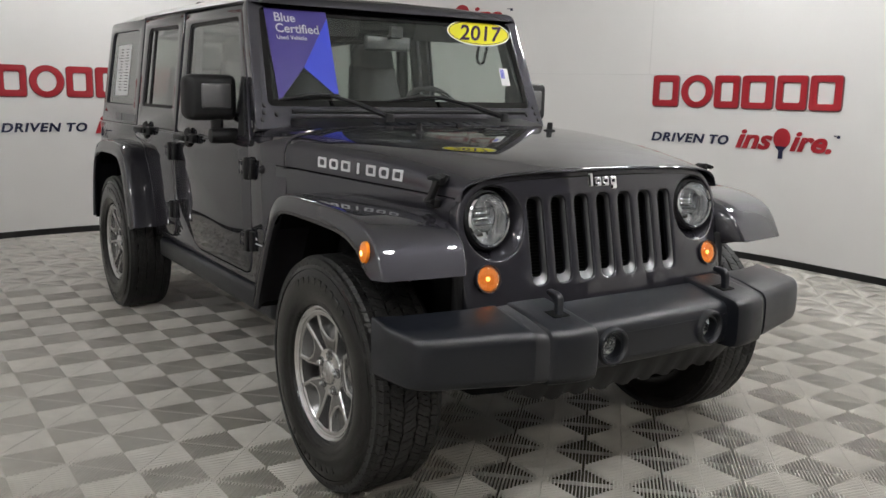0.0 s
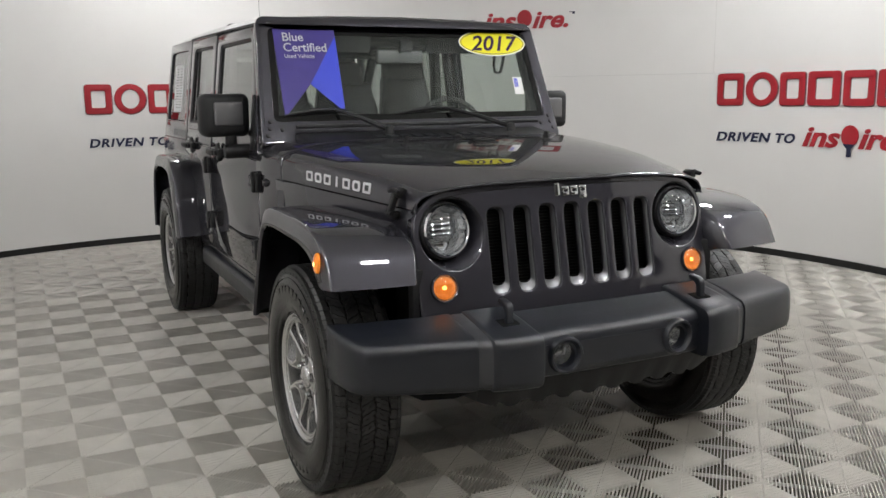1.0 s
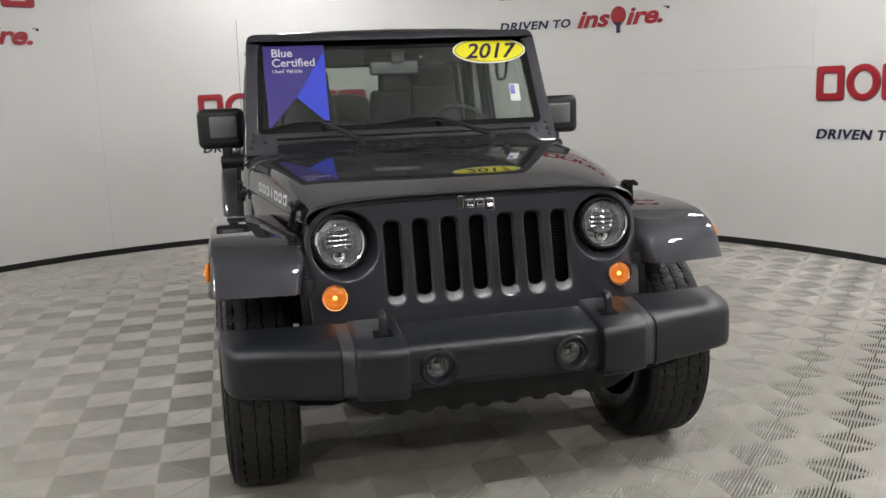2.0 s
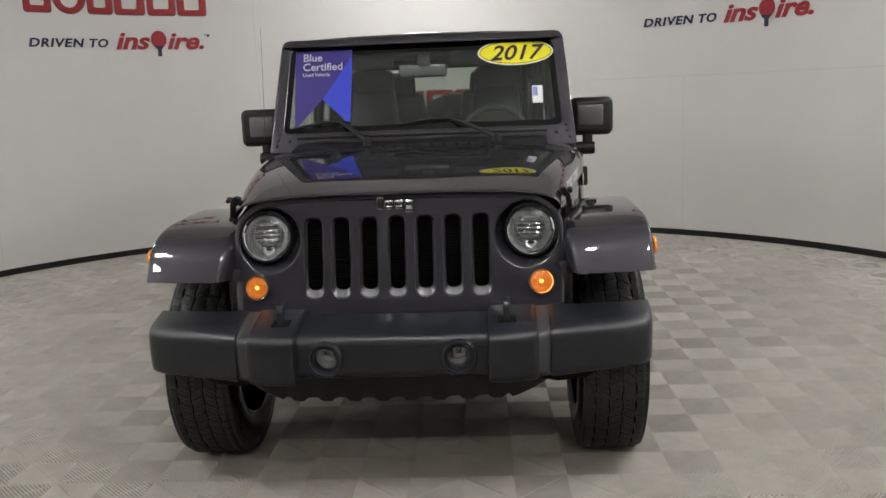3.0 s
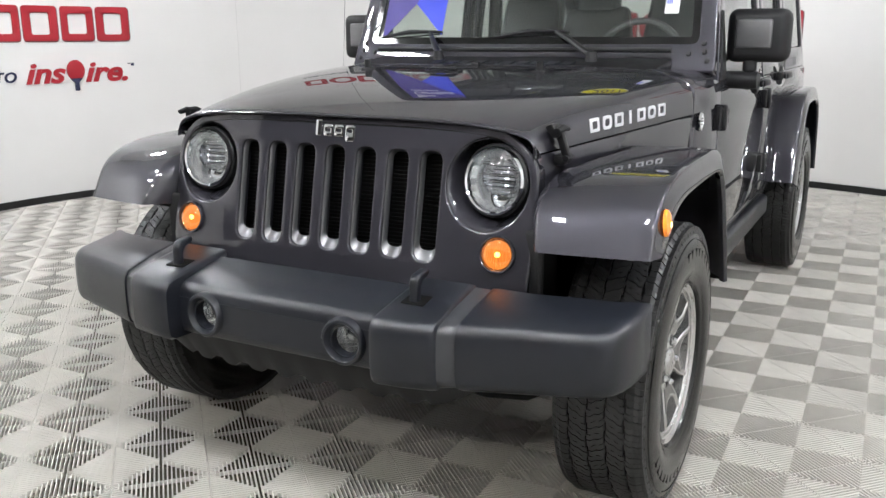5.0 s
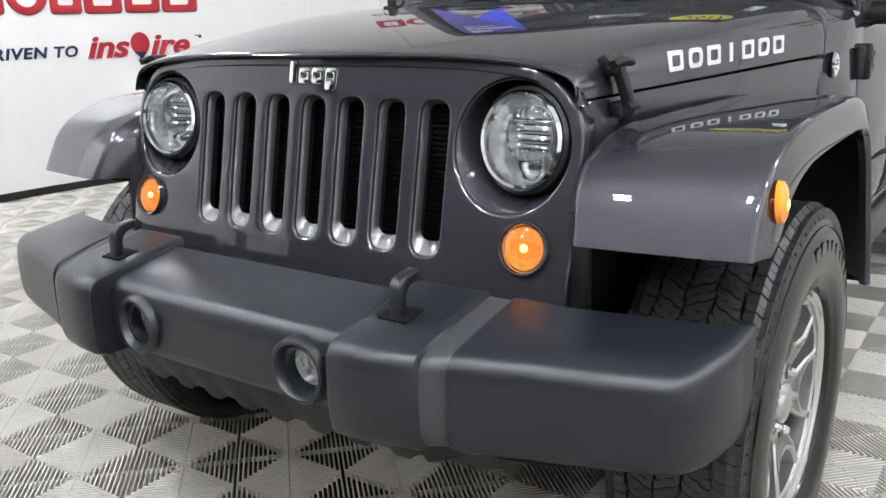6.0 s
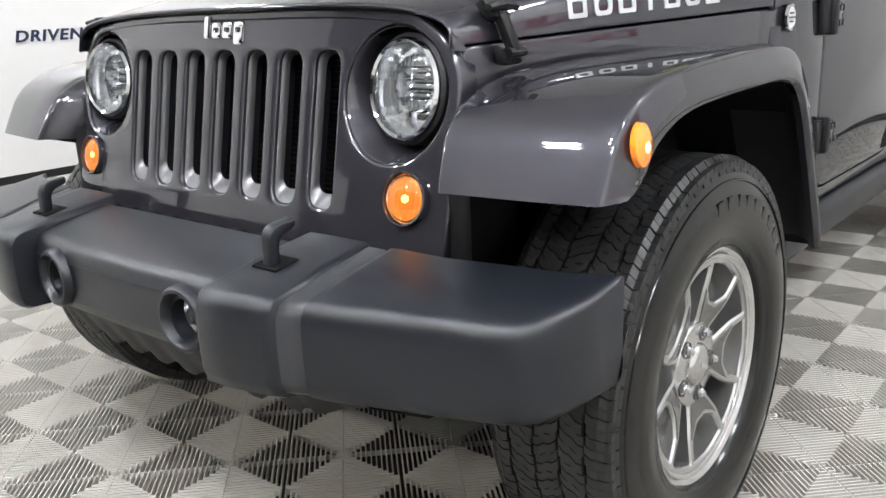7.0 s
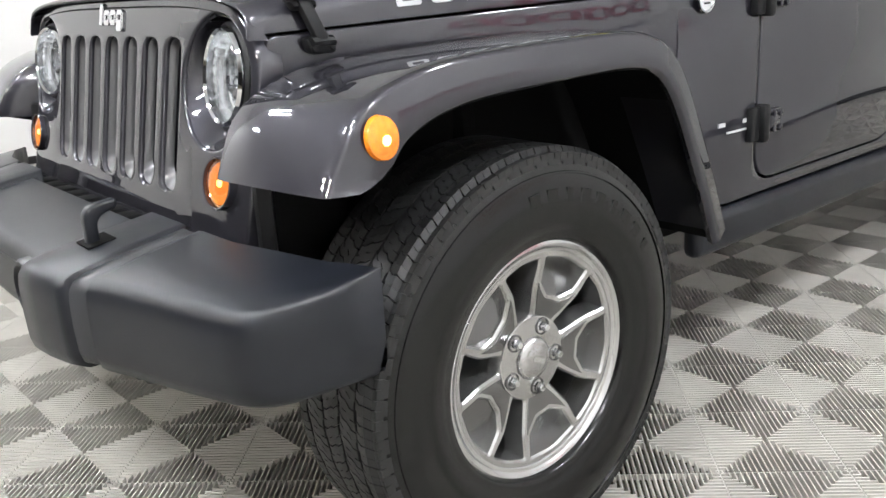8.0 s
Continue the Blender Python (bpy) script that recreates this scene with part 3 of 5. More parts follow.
# front lamps
for s in SIDES:
    x, z = s * HL[0], HL[1]
    y = grille_y(x, z)
    at = pose(x, y, z, -8, 0, -s * 5) @ Matrix.Diagonal((0.91, 1, 0.93, 1))
    bucket = part("headlight", loft([[(s * (HL[0] - o) + r * math.cos(2 * math.pi * k / 48), grille_y(s * (HL[0] - o) + r * math.cos(2 * math.pi * k / 48), HL[1] - o + r * math.sin(2 * math.pi * k / 48)) + d, HL[1] - o + r * math.sin(2 * math.pi * k / 48)) for k in range(48)] for r, o, d in ((0.1175, 0.013, 0.006), (0.1145, 0.013, 0.009), (0.1115, 0.010, 0.020), (0.107, 0.004, 0.042), (0.102, 0.0, 0.06), (0.09, 0.0, 0.075))], True, False), M_PAINT, car, "round clear headlight in a dark recess")
    part("bezel", moved(lathe([(0.094, 0.035), (0.095, 0.012), (0.090, 0.006), (0.0855, 0.010), (0.084, 0.03)], 48, "y"), at), M_CHROME, bucket)
    part("gasket", moved(lathe([(0.104, 0.052), (0.103, 0.022), (0.096, 0.016), (0.094, 0.04)], 48, "y"), at), M_TRIM, bucket)
    part("reflector", moved(lathe([(0.085, 0.022), (0.080, 0.050), (0.060, 0.085), (0.040, 0.10), (0.0, 0.105)], 28, "y"), at), M_REFLECTOR, bucket, "", 3)
    flutes = [[(px, 0.030 + 3.0 * (px * px + pz * pz) + (0.0032 * abs(math.cos(pz * math.pi / 0.017)) if abs(pz) < 0.030 else 0.0012 * math.cos(px * 2 * math.pi / 0.012)), pz + 0.012) for px in np.linspace(-1, 1, 25) * math.sqrt(max(0.0516 ** 2 - pz * pz, 1e-6))] for pz in np.linspace(-0.0515, 0.0515, 75)]
    part("fluted_lens", moved(loft(flutes, False, False), at), M_FLUTE, bucket, "", 60)
    part("bulb_shield", moved(join(moved(lathe([(0.052, 0.044), (0.0535, 0.036), (0.0555, 0.044)], 40, "y"), pose(0, 0, 0.012)), moved(lathe([(0.0, 0.046), (0.014, 0.048), (0.026, 0.056)], 24, "y"), pose(0, 0, -0.050)), moved(lathe([(0.0265, 0.056), (0.028, 0.050), (0.030, 0.056)], 24, "y"), pose(0, 0, -0.048))), at), M_CHROME, bucket)
    part("lens", moved(lathe([(0.0865, 0.012), (0.080, 0.004), (0.06, -0.003), (0.03, -0.006), (0.0, -0.007)], 40, "y"), at), M_CLEAR, bucket)
    bucket.children[-1].visible_shadow = False
    x, z = s * TS[0], TS[1]
    at = pose(x, grille_y(x, z) - 0.0065, z, -11.3, 0, s * 2) @ Matrix.Diagonal((1.07, 1, 1.07, 1))
    sig = part("turn_signal", moved(lathe([(0.046, 0.03), (0.0455, 0.012), (0.045, -0.003), (0.0435, -0.005), (0.041, -0.004), (0.040, 0.004)], 36, "y"), at), M_PAINT, car, "round amber front turn signal")
    bowl = lathe([(0.0415, 0.002), (0.036, 0.010), (0.022, 0.018), (0.0, 0.021)], 36, "y")
    part("reflector", moved(bowl, at), M_REFLECTOR, sig)
    grid = [[(px, 0.0035 + 0.0011 * math.cos(px * 2 * math.pi / 0.0060) + 0.10 * max(0.0, pz - 0.008), pz) for px in np.linspace(-1, 1, 61) * math.sqrt(max(0.036 ** 2 - pz * pz, 1e-6))] for pz in np.linspace(-0.0355, 0.0355, 18)]
    part("fluted_plate", moved(loft(grid, False, False), at), M_AMBERFLUTE, sig, "", 70)
    part("bulb", moved(lathe([(0.0, -0.002), (0.005, 0.000), (0.007, 0.004), (0.006, 0.012)], 16, "y"), at), M_AMBERBULB, sig, "lit amber bulb")
    dome = lathe([(0.0405 * math.sin(q), 0.004 - 0.015 * math.cos(q)) for q in np.linspace(math.pi / 2, 0.0, 12)], 40, "y")
    cover = part("lens", moved(dome, at), M_AMBERGLASS, sig, "clear amber lens", 70)
    cover.visible_shadow = False


# fenders: a wide plate round each wheel with a rolled lip
def flare_bm(path, inner, outer, lip, shift=lambda x, y, z: 0.0, ret=0.0):
    pts = [Vector(p) for p in path]
    fine = []
    for i in range(len(pts) - 1):
        a, b = pts[max(i - 1, 0)], pts[min(i + 2, len(pts) - 1)]
        p, q = pts[i], pts[i + 1]
        for k in range(4):
            t = k / 4
            fine.append(0.5 * (2 * p + (q - a) * t + (2 * a - 5 * p + 4 * q - b) * t * t + (3 * p - a - 3 * q + b) * t ** 3))
    fine.append(pts[-1])
    rings = []
    for i, p in enumerate(fine):
        d = (fine[min(i + 1, len(fine) - 1)] - fine[max(i - 1, 0)]).normalized()
        n = Vector((-d.y, d.x))
        f = i / (len(fine) - 1)
        n = n.lerp(Vector((-1, 0)), ret * max(0.0, 1 - f / 0.16) ** 2).normalized()
        xi, L = inner(f), lip(f)
        sec = []
        g = ret * max(0.0, min(1.0, (-0.20 - p.x) / 0.14))
        back = [(xi - 0.042 * g, p.x + 0.105 * g, p.y - 0.022), (xi - 0.040 * g, p.x + 0.085 * g, p.y - 0.006 * g), (xi - 0.026 * g, p.x + 0.045 * g, p.y - 0.002), (xi - 0.010 * g, p.x + 0.012 * g, p.y)] if ret else []
        sec += [(x, y + shift(xi, p.x, p.y), z) for x, y, z in back]
        for x, k in ((xi, -0.002 if ret else -0.008), (xi + 0.004, -0.001), (xi + (outer - xi) * 0.3, 0.002), (xi + (outer - xi) * 0.6, 0.003), (outer - 0.040, 0.002), (outer - 0.024, 0.001), (outer - 0.018, -0.001), (outer - 0.014, -0.004), (outer - 0.0125, -0.009), (outer - 0.006, -L * 0.55), (outer, -L + 0.004), (outer - 0.002, -L), (outer - 0.010, -L - 0.005),
                     (outer - 0.025, -L), (outer - 0.030, -0.040), (outer - 0.060, -0.022), (xi, -0.022)):
            q = p + n * k
            sec.append((x, q.x + shift(x, q.x, q.y), q.y))
        rings.append(sec)
    return loft(rings)


F_PATH = [(-0.432, 0.810), (-0.412, 0.850), (-0.386, 0.896), (-0.350, 0.931), (-0.295, 0.957), (-0.22, 0.975), (-0.1, 0.985), (0.1, 0.990), (0.25, 0.988), (0.345, 0.967), (0.408, 0.917), (0.453, 0.85), (0.498, 0.76), (0.553, 0.645), (0.598, 0.538)]
R_PATH = [(2.395, 0.565), (2.425, 0.65), (2.475, 0.79), (2.545, 0.93), (2.64, 1.000), (2.78, 1.020), (2.95, 1.022), (3.12, 1.014), (3.27, 0.97), (3.36, 0.87), (3.42, 0.70), (3.45, 0.52)]


def f_inner(f):
    return float(np.interp(f, (0, 0.15, 0.35, 0.70), (0.650, 0.632, 0.630, 0.745)))


def f_lip(f):
    return float(np.interp(f, (0, 0.05, 0.12, 0.2, 0.4, 1), (0.050, 0.070, 0.086, 0.084, 0.066, 0.060)))


def f_shift(x, y, z):
    u = max(0.0, min(1.0, (-0.18 - y) / 0.24))
    return -0.040 * max(0, (0.92 - x) / 0.29) * u * u * (3 - 2 * u)


for s in SIDES:
    bm = flare_bm(F_PATH, f_inner, 0.928, f_lip, f_shift, 1.0)
    fender = part("front_fender", bm if s > 0 else mirror(bm), M_PAINT, car, "broad dark grey front fender", 45)
    # amber side marker set in the lip
    mk = join(warp(lathe([(0.0305, 0.0), (0.029, 0.008), (0.020, 0.013), (0.0, 0.015)], 28, "x"), lambda c: Vector((c.x, c.y, c.z * 1.12))))
    m = moved(mk, pose(0.921, -0.337, 0.883, 0, -4, 4) @ pose(0, 0, 0, 16))
    marker = part("side_marker", m if s > 0 else mirror(m), M_AMBER, fender, "glowing amber oval side marker")
    m = moved(lathe([(0.0, 0.0160), (0.006, 0.0156), (0.0085, 0.0142)], 14, "x"), pose(0.921, -0.337, 0.880, 0, -4, 4))
    part("bulb", m if s > 0 else mirror(m), M_AMBERBULB, marker, "bright lit bulb spot")
    bm = flare_bm(R_PATH, lambda f: 0.772, 0.930, lambda f: 0.07)
    part("rear_fender", bm if s > 0 else mirror(bm), M_PAINT, car, "dark grey rear fender flare", 45)
    # black liners inside the arches
    for path, xi in ((F_PATH[4:], 0.60), (R_PATH, 0.60)):
        lin = [[(xi, y * 0.985 + (0.044 if path is R_PATH else 0), z - 0.030), (0.90, y * 0.985 + (0.044 if path is R_PATH else 0), z - 0.030)] for y, z in path[1:]]
        lb = loft(lin, False, False)
        part("wheel_arch_liner", lb if s > 0 else mirror(lb), M_DARK, car)

# inner side of the engine bay under the hood line
both(lambda: yz_plate([rounded([(-0.322, 0.90), (0.70, 0.90), (0.70, 1.052), (-0.322, 1.022)], [0.02, 0, 0, 0.02])], 0.03, 0.006, lambda y, z: side_x(y) - 0.004, (-0.2, 0, 0.2, 0.4)), "fender_side", M_PAINT, car)
# body sides with door openings
front_door = rounded([(0.915, 1.112), (0.915, 0.565), (1.66, 0.565), (1.80, 0.65), (1.925, 0.74), (1.985, 0.82), (1.985, 1.112)], [0.01, 0.09, 0.10, 0.12, 0.10, 0.06, 0.01], 5)
rear_door = rounded([(2.02, 1.112), (2.02, 0.565), (2.37, 0.565), (2.47, 0.86), (2.62, 1.03), (2.80, 1.06), (2.80, 1.112)], [0.01, 0.07, 0.07, 0.10, 0.06, 0.03, 0.01], 5)
body_side = rounded([(0.62, 0.53), (2.40, 0.53), (2.55, 0.95), (2.75, 1.02), (3.25, 1.02), (3.42, 0.80), (3.45, 0.55), (3.70, 0.55), (3.70, 1.118), (0.62, 1.118)], [0.02, 0.02, 0.1, 0.08, 0.1, 0.05, 0.02, 0.05, 0.01, 0.02], 4)


def body_f(y, z):
    return flank(y, z) - 0.003 * max(0, (0.70 - z) / 0.14)


both(lambda: yz_plate([body_side, grown(front_door, 0.0055), grown(rear_door, 0.0055)], 0.04, 0.003, body_f, (0.7, 0.8, 0.9), (0.95, 1.03)), "body_side", M_PAINT, car, "dark grey body side")
both(lambda: yz_plate([[(0.62, 0.53), (3.68, 0.53), (3.68, 1.10), (0.62, 1.10)]], 0.02, 0, lambda y, z: flank(y, z) - 0.045), "inner_body", M_DARK, car)
both(lambda: rbox((0.05, 1.62, 0.10), (0.792, 1.45, 0.475), 0.022, 3), "rock_rail", M_PLASTIC, car, "black rail under the doors")
# Dark fillers added so no bright floor shows through under fenders and nose.
both(lambda: join(rbox((0.04, 0.87, 0.50), (0.545, 0.225, 0.72), 0.01), rbox((0.03, 0.18, 0.32), (0.585, -0.27, 0.65), 0.01)), "inner_wheel_well", M_DARK, car)
both(lambda: rbox((0.17, 0.03, 0.45), (0.65, 0.60, 0.74), 0.01), "firewall_panel", M_DARK, car)
both(lambda: rbox((0.07, 0.03, 0.26), (0.595, -0.365, 0.71), 0.01, 2, (0, 0, -18)), "splash_panel", M_TRIM, car)
part("nose_shield", rbox((1.16, 0.16, 0.03), (0, -0.40, 0.60), 0.01), M_DARK, car)
part("floor_pan", rbox((1.44, 3.2, 0.08), (0, 2.1, 0.50), 0.02), M_DARK, car)
both(lambda: rbox((0.10, 3.6, 0.12), (0.42, 1.65, 0.48), 0.02), "chassis_rail", M_DARK, car)
part("front_axle", join(tube([(-0.62, 0, 0.395), (0.62, 0, 0.395)], 0.045, 12), moved(lathe([(0.0, -0.15), (0.10, -0.12), (0.13, 0.0), (0.10, 0.12), (0.0, 0.15)], 16, "y"), pose(-0.2, 0.05, 0.40))), M_DARK, car)
part("rear_axle", tube([(-0.62, 2.947, 0.395), (0.62, 2.947, 0.395)], 0.05, 12), M_DARK, car)
part("engine_block", rbox((0.84, 0.85, 0.34), (0, 0.12, 0.86), 0.03), M_DARK, car)


# doors: lower panel, upper window frame, pane, handle, hinges
def door_f(y, z):
    return flank(y, z) + 0.001


def a_line(z):
    """Front edge of the door's window frame, parallel to the windshield."""
    return 1.02 + 0.40 * (z - 1.29)


def window_frame(outline, hole):
    return yz_plate([outline, hole], 0.035, 0.004, lambda y, z: flank(y, z) - 0.002)


FRAME_F = rounded([(a_line(1.118), 1.118), (1.985, 1.118), (1.985, 1.715), (a_line(1.715), 1.715)], [0, 0, 0.03, 0.02])
WIN_F = rounded([(a_line(1.225) + 0.10, 1.225), (1.905, 1.225), (1.905, 1.660), (a_line(1.66) + 0.055, 1.660)], [0.03, 0.03, 0.04, 0.03], 4)
FRAME_R = rounded([(2.02, 1.118), (2.78, 1.118), (2.76, 1.735), (2.02, 1.728)], [0, 0, 0.03, 0.02])
WIN_R = rounded([(2.10, 1.235), (2.70, 1.235), (2.66, 1.675), (2.10, 1.668)], [0.03, 0.03, 0.05, 0.04], 4)
QUARTER = rounded([(2.80, 1.118), (3.695, 1.118), (3.60, 1.745), (2.78, 1.738)], [0, 0, 0.06, 0], 4)
WIN_Q = rounded([(2.90, 1.235), (3.60, 1.235), (3.53, 1.685), (2.88, 1.68)], [0.03, 0.03, 0.05, 0.05], 4)


def handle_bm(y):
    x = 0.79
    return join(rbox((0.030, 0.075, 0.045), (x + 0.008, y - 0.11, 1.103), 0.010), rbox((0.036, 0.17, 0.030), (x + 0.030, y, 1.103), 0.010, 2), rbox((0.02, 0.05, 0.03), (x + 0.012, y + 0.07, 1.103), 0.006),
                moved(lathe([(0.0, 0.016), (0.045, 0.012), (0.052, 0.0)], 20, "x"), pose(x - 0.005, y - 0.015, 1.103)), moved(lathe([(0.0, 0.012), (0.014, 0.012), (0.014, 0)], 14, "x"), pose(x + 0.028, y - 0.105, 1.103)))


def hinge_bm(y, z):
    return join(rbox((0.018, 0.075, 0.062), (0.800, y + 0.062, z), 0.006), rbox((0.014, 0.05, 0.034), (0.810, y + 0.05, z), 0.005),
                *[moved(lathe([(0.0, 0.014), (0.008, 0.012), (0.009, 0.0)], 10, "x"), pose(0.806, y + 0.055 + 0.030 * k, z + d)) for k in (0, 1) for d in (-0.018, 0.018)])


def knuckle_bm(y, z):
    return join(rbox((0.034, 0.030, 0.095), (0.806, y + 0.012, z), 0.008), rbox((0.022, 0.040, 0.085), (0.798, y - 0.018, z), 0.006))


def mirror_bm():
    head = rbox((0.225, 0.11, 0.195), (0.872, 1.15, 1.308), 0.035, 4)
    return join(warp(head, lambda c: Vector((c.x, c.y + 0.03 * ((c.x - 0.868) / 0.1) ** 2, c.z))), rbox((0.05, 0.045, 0.10), (0.850, 1.150, 1.19), 0.014, 3), moved(lathe([(0.0, -0.065), (0.030, -0.062), (0.034, -0.05), (0.033, 0.05), (0.040, 0.06), (0.040, 0.075), (0, 0.08)], 20, "x"), pose(0.822, 1.14, 1.145) @ Matrix.Diagonal((-1, 1, 1, 1))))


def mirror_cap_bm():
    return warp(rbox((0.130, 0.02, 0.105), (0.862, 1.102, 1.315), 0.009, 3), lambda c: Vector((c.x, c.y + 0.03 * ((c.x - 0.868) / 0.1) ** 2, c.z)))


for s in SIDES:
    f = (lambda b: b) if s > 0 else mirror
    for k, (low, frame_o, win, hy, hinge_y, gm, lab) in enumerate(((front_door, FRAME_F, WIN_F, 1.78, 0.905, M_SIDEGLASS, "dark grey front door, closed"), (rear_door, FRAME_R, WIN_R, 2.56, 2.0, M_PRIVACY, "dark grey rear door, closed"))):
        door = part("door", f(yz_plate([low], 0.04, 0.005, door_f, (), (0.95, 1.03))), M_PAINT, car, lab)
        part("window_frame", f(window_frame(frame_o, win)), M_PAINT, door)
        part("window_seal", f(yz_plate([grown(win, 0.004), grown(win, -0.016)], 0.012, 0.003, lambda y, z: flank(y, z) - 0.008)), M_TRIM, door)
        pane = part("pane", f(yz_plate([grown(win, -0.006)], 0.004, 0, lambda y, z: flank(y, z) - 0.014)), gm, door)
        pane.visible_shadow = False
        part("handle", f(handle_bm(hy)), M_TRIM, door, "black door handle")
        part("belt_seal", f(rbox((0.018, 0.92 if k == 0 else 0.68, 0.016), (flank(1.5, 1.2) + 0.000, 1.50 if k == 0 else 2.40, 1.118), 0.005)), M_TRIM, door)
        for hz in (1.02, 0.715):
            part("hinge", f(hinge_bm(hinge_y, hz)), M_PAINT, door, "body-coloured door hinge")
            part("hinge_knuckle", f(knuckle_bm(hinge_y, hz)), M_TRIM, door, "black hinge knuckle")
        if k == 0:
            mir = part("side_mirror", f(mirror_bm()), M_TRIM, door, "black square side mirror on a stout arm")
            part("mirror_cap", f(mirror_cap_bm()), M_CAP, mir, "satin grey mirror back panel")
            part("triangle_trim", f(yz_plate([[(1.01, 1.15), (1.09, 1.15), (1.11, 1.40), (1.09, 1.40)]], 0.02, 0.003, lambda y, z: flank(y, z) + 0.004)), M_TRIM, door)
        else:
            part("window_divider", f(yz_plate([[(2.555, 1.235), (2.585, 1.235), (2.575, 1.675), (2.545, 1.675)]], 0.012, 0.002, lambda y, z: flank(y, z) - 0.008)), M_TRIM, door)

# hardtop: sides with quarter windows, roof, rear wall
both(lambda: window_frame(QUARTER, WIN_Q), "hardtop_side", M_PAINT, car, "dark grey hardtop side")
for s in SIDES:
    q = yz_plate([grown(WIN_Q, -0.004)], 0.004, 0, lambda y, z: flank(y, z) - 0.012)
    ob = part("quarter_window", q if s > 0 else mirror(q), M_PRIVACY, car, "dark tinted rear side window")
    ob.visible_shadow = False


def roof_bm():
    rings = []
    for y, top, w in ((1.085, 1.722, 0.706), (1.10, 1.748, 0.714), (1.14, 1.765, 0.718), (1.5, 1.788, 0.718), (2.0, 1.800, 0.716), (2.6, 1.806, 0.712), (3.2, 1.806, 0.702), (3.50, 1.800, 0.695), (3.60, 1.785, 0.685), (3.635, 1.755, 0.670)):
        e = 1.712 + 0.012 * (y - 1.0)
        half = [(0, top), (w * 0.5, top - 0.005), (w * 0.8, top - 0.014), (w * 0.91, top - 0.026), (w * 0.965, top - 0.046 if top - 0.046 > e else e + 0.008), (w, e + 0.004 if top - 0.07 < e else top - 0.07), (w + 0.004, e), (w - 0.02, e - 0.004)]
        rings.append([(-x, y, z) for x, z in half[::-1]] + [(x, y, z) for x, z in half[1:]])
    b = loft(rings, True, True)
    return b


part("roof", roof_bm(), M_PAINT, car, "dark grey hardtop roof", 50)
both(lambda: tube([(flank(1.1, 1.72) + 0.004, 1.12, 1.716), (flank(1.1, 1.73) + 0.004, 2.0, 1.730), (flank(1.1, 1.74) + 0.004, 2.75, 1.737)], 0.006, 6), "drip_seal", M_TRIM, car)
part("roof_joint", tube([(-0.70, 2.005, 1.735), (-0.64, 2.005, 1.775), (-0.35, 2.005, 1.797), (0.35, 2.005, 1.797), (0.64, 2.005, 1.775), (0.70, 2.005, 1.735)], 0.008, 6), M_TRIM, car)
rear = plate([rounded([(-0.70, 0.55), (0.70, 0.55), (0.735, 1.10), (0.655, 1.735), (-0.655, 1.735), (-0.735, 1.10)], 0.04), rounded([(-0.55, 1.22), (0.55, 1.22), (0.50, 1.66), (-0.50, 1.66)], 0.05)], 0.04, 0.006)
part("tailgate", warp(rear, lambda c: Vector((c.x, 3.69 - 0.14 * max(0, c.y - 1.11) + c.z, c.y))), M_PAINT, car)
rg = part("rear_window", warp(plate([rounded([(-0.56, 1.21), (0.56, 1.21), (0.51, 1.67), (-0.51, 1.67)], 0.05)], 0.005), lambda c: Vector((c.x, 3.69 - 0.14 * max(0, c.y - 1.11) + c.z, c.y))), M_PRIVACY, car)
rg.visible_shadow = False
spare = part("spare_tyre", moved(lathe([(0.20, -0.10), (0.235, -0.115), (0.30, -0.128), (0.36, -0.120), (0.395, -0.10), (0.402, 0.0), (0.395, 0.10), (0.36, 0.120), (0.30, 0.128), (0.235, 0.115), (0.20, 0.10)], 64, "y"), pose(0.06, 3.88, 1.06)), M_TYRE, car, "black spare tyre on the tailgate")
part("spare_hub", moved(lathe([(0.0, -0.12), (0.08, -0.10), (0.20, -0.06), (0.20, 0.09), (0.08, 0.06), (0.0, 0.06)], 40, "y"), pose(0.06, 3.88, 1.06)), M_ALLOY, spare)
both(lambda: rbox((0.06, 0.05, 0.24), (0.755, 3.705, 0.99), 0.012), "tail_lamp", M_TAIL, car, "red rear lamp")


# windshield frame, glass, cowl, wipers
def ws_y(z):
    return 0.950 + 0.40 * (z - 1.29)


def ws(c, lift=0.0):
    """From (x, height) in the windshield's plane to the world; c.z stands out of the glass."""
    return Vector((c.x, ws_y(c.y) - (c.z + lift) * 0.93, c.y + (c.z + lift) * 0.37))


frame_out = rounded([(-0.772, 1.175), (0.772, 1.175), (0.722, 1.745), (-0.722, 1.745)], [0.02, 0.02, 0.045, 0.045], 5)
glass_out = rounded([(-0.702, 1.275), (0.702, 1.275), (0.672, 1.692), (-0.672, 1.692)], [0.03, 0.03, 0.03, 0.03], 5)
wb = warp(plate([frame_out, glass_out], 0.06, 0.007, 3), lambda c: ws(c, -0.012))
bmesh.ops.recalc_face_normals(wb, faces=wb.faces)
wframe = part("windshield_frame", wb, M_PAINT, car, "dark grey windshield frame", 45)
g = part("windshield", warp(plate([grown(glass_out, 0.006)], 0.005), lambda c: ws(c, 0.006)), M_SCREEN, car, "tinted flat windshield")
g.visible_shadow = False
part("black_border", warp(plate([grown(glass_out, 0.003), grown(glass_out, -0.026)], 0.002), lambda c: ws(c, 0.0095)), M_FRIT, wframe)
part("lower_band", warp(plate([rounded([(-0.69, 1.262), (0.69, 1.262), (0.685, 1.300), (-0.685, 1.300)], 0.01)], 0.004), lambda c: ws(c, 0.0115)), M_FRIT, wframe)
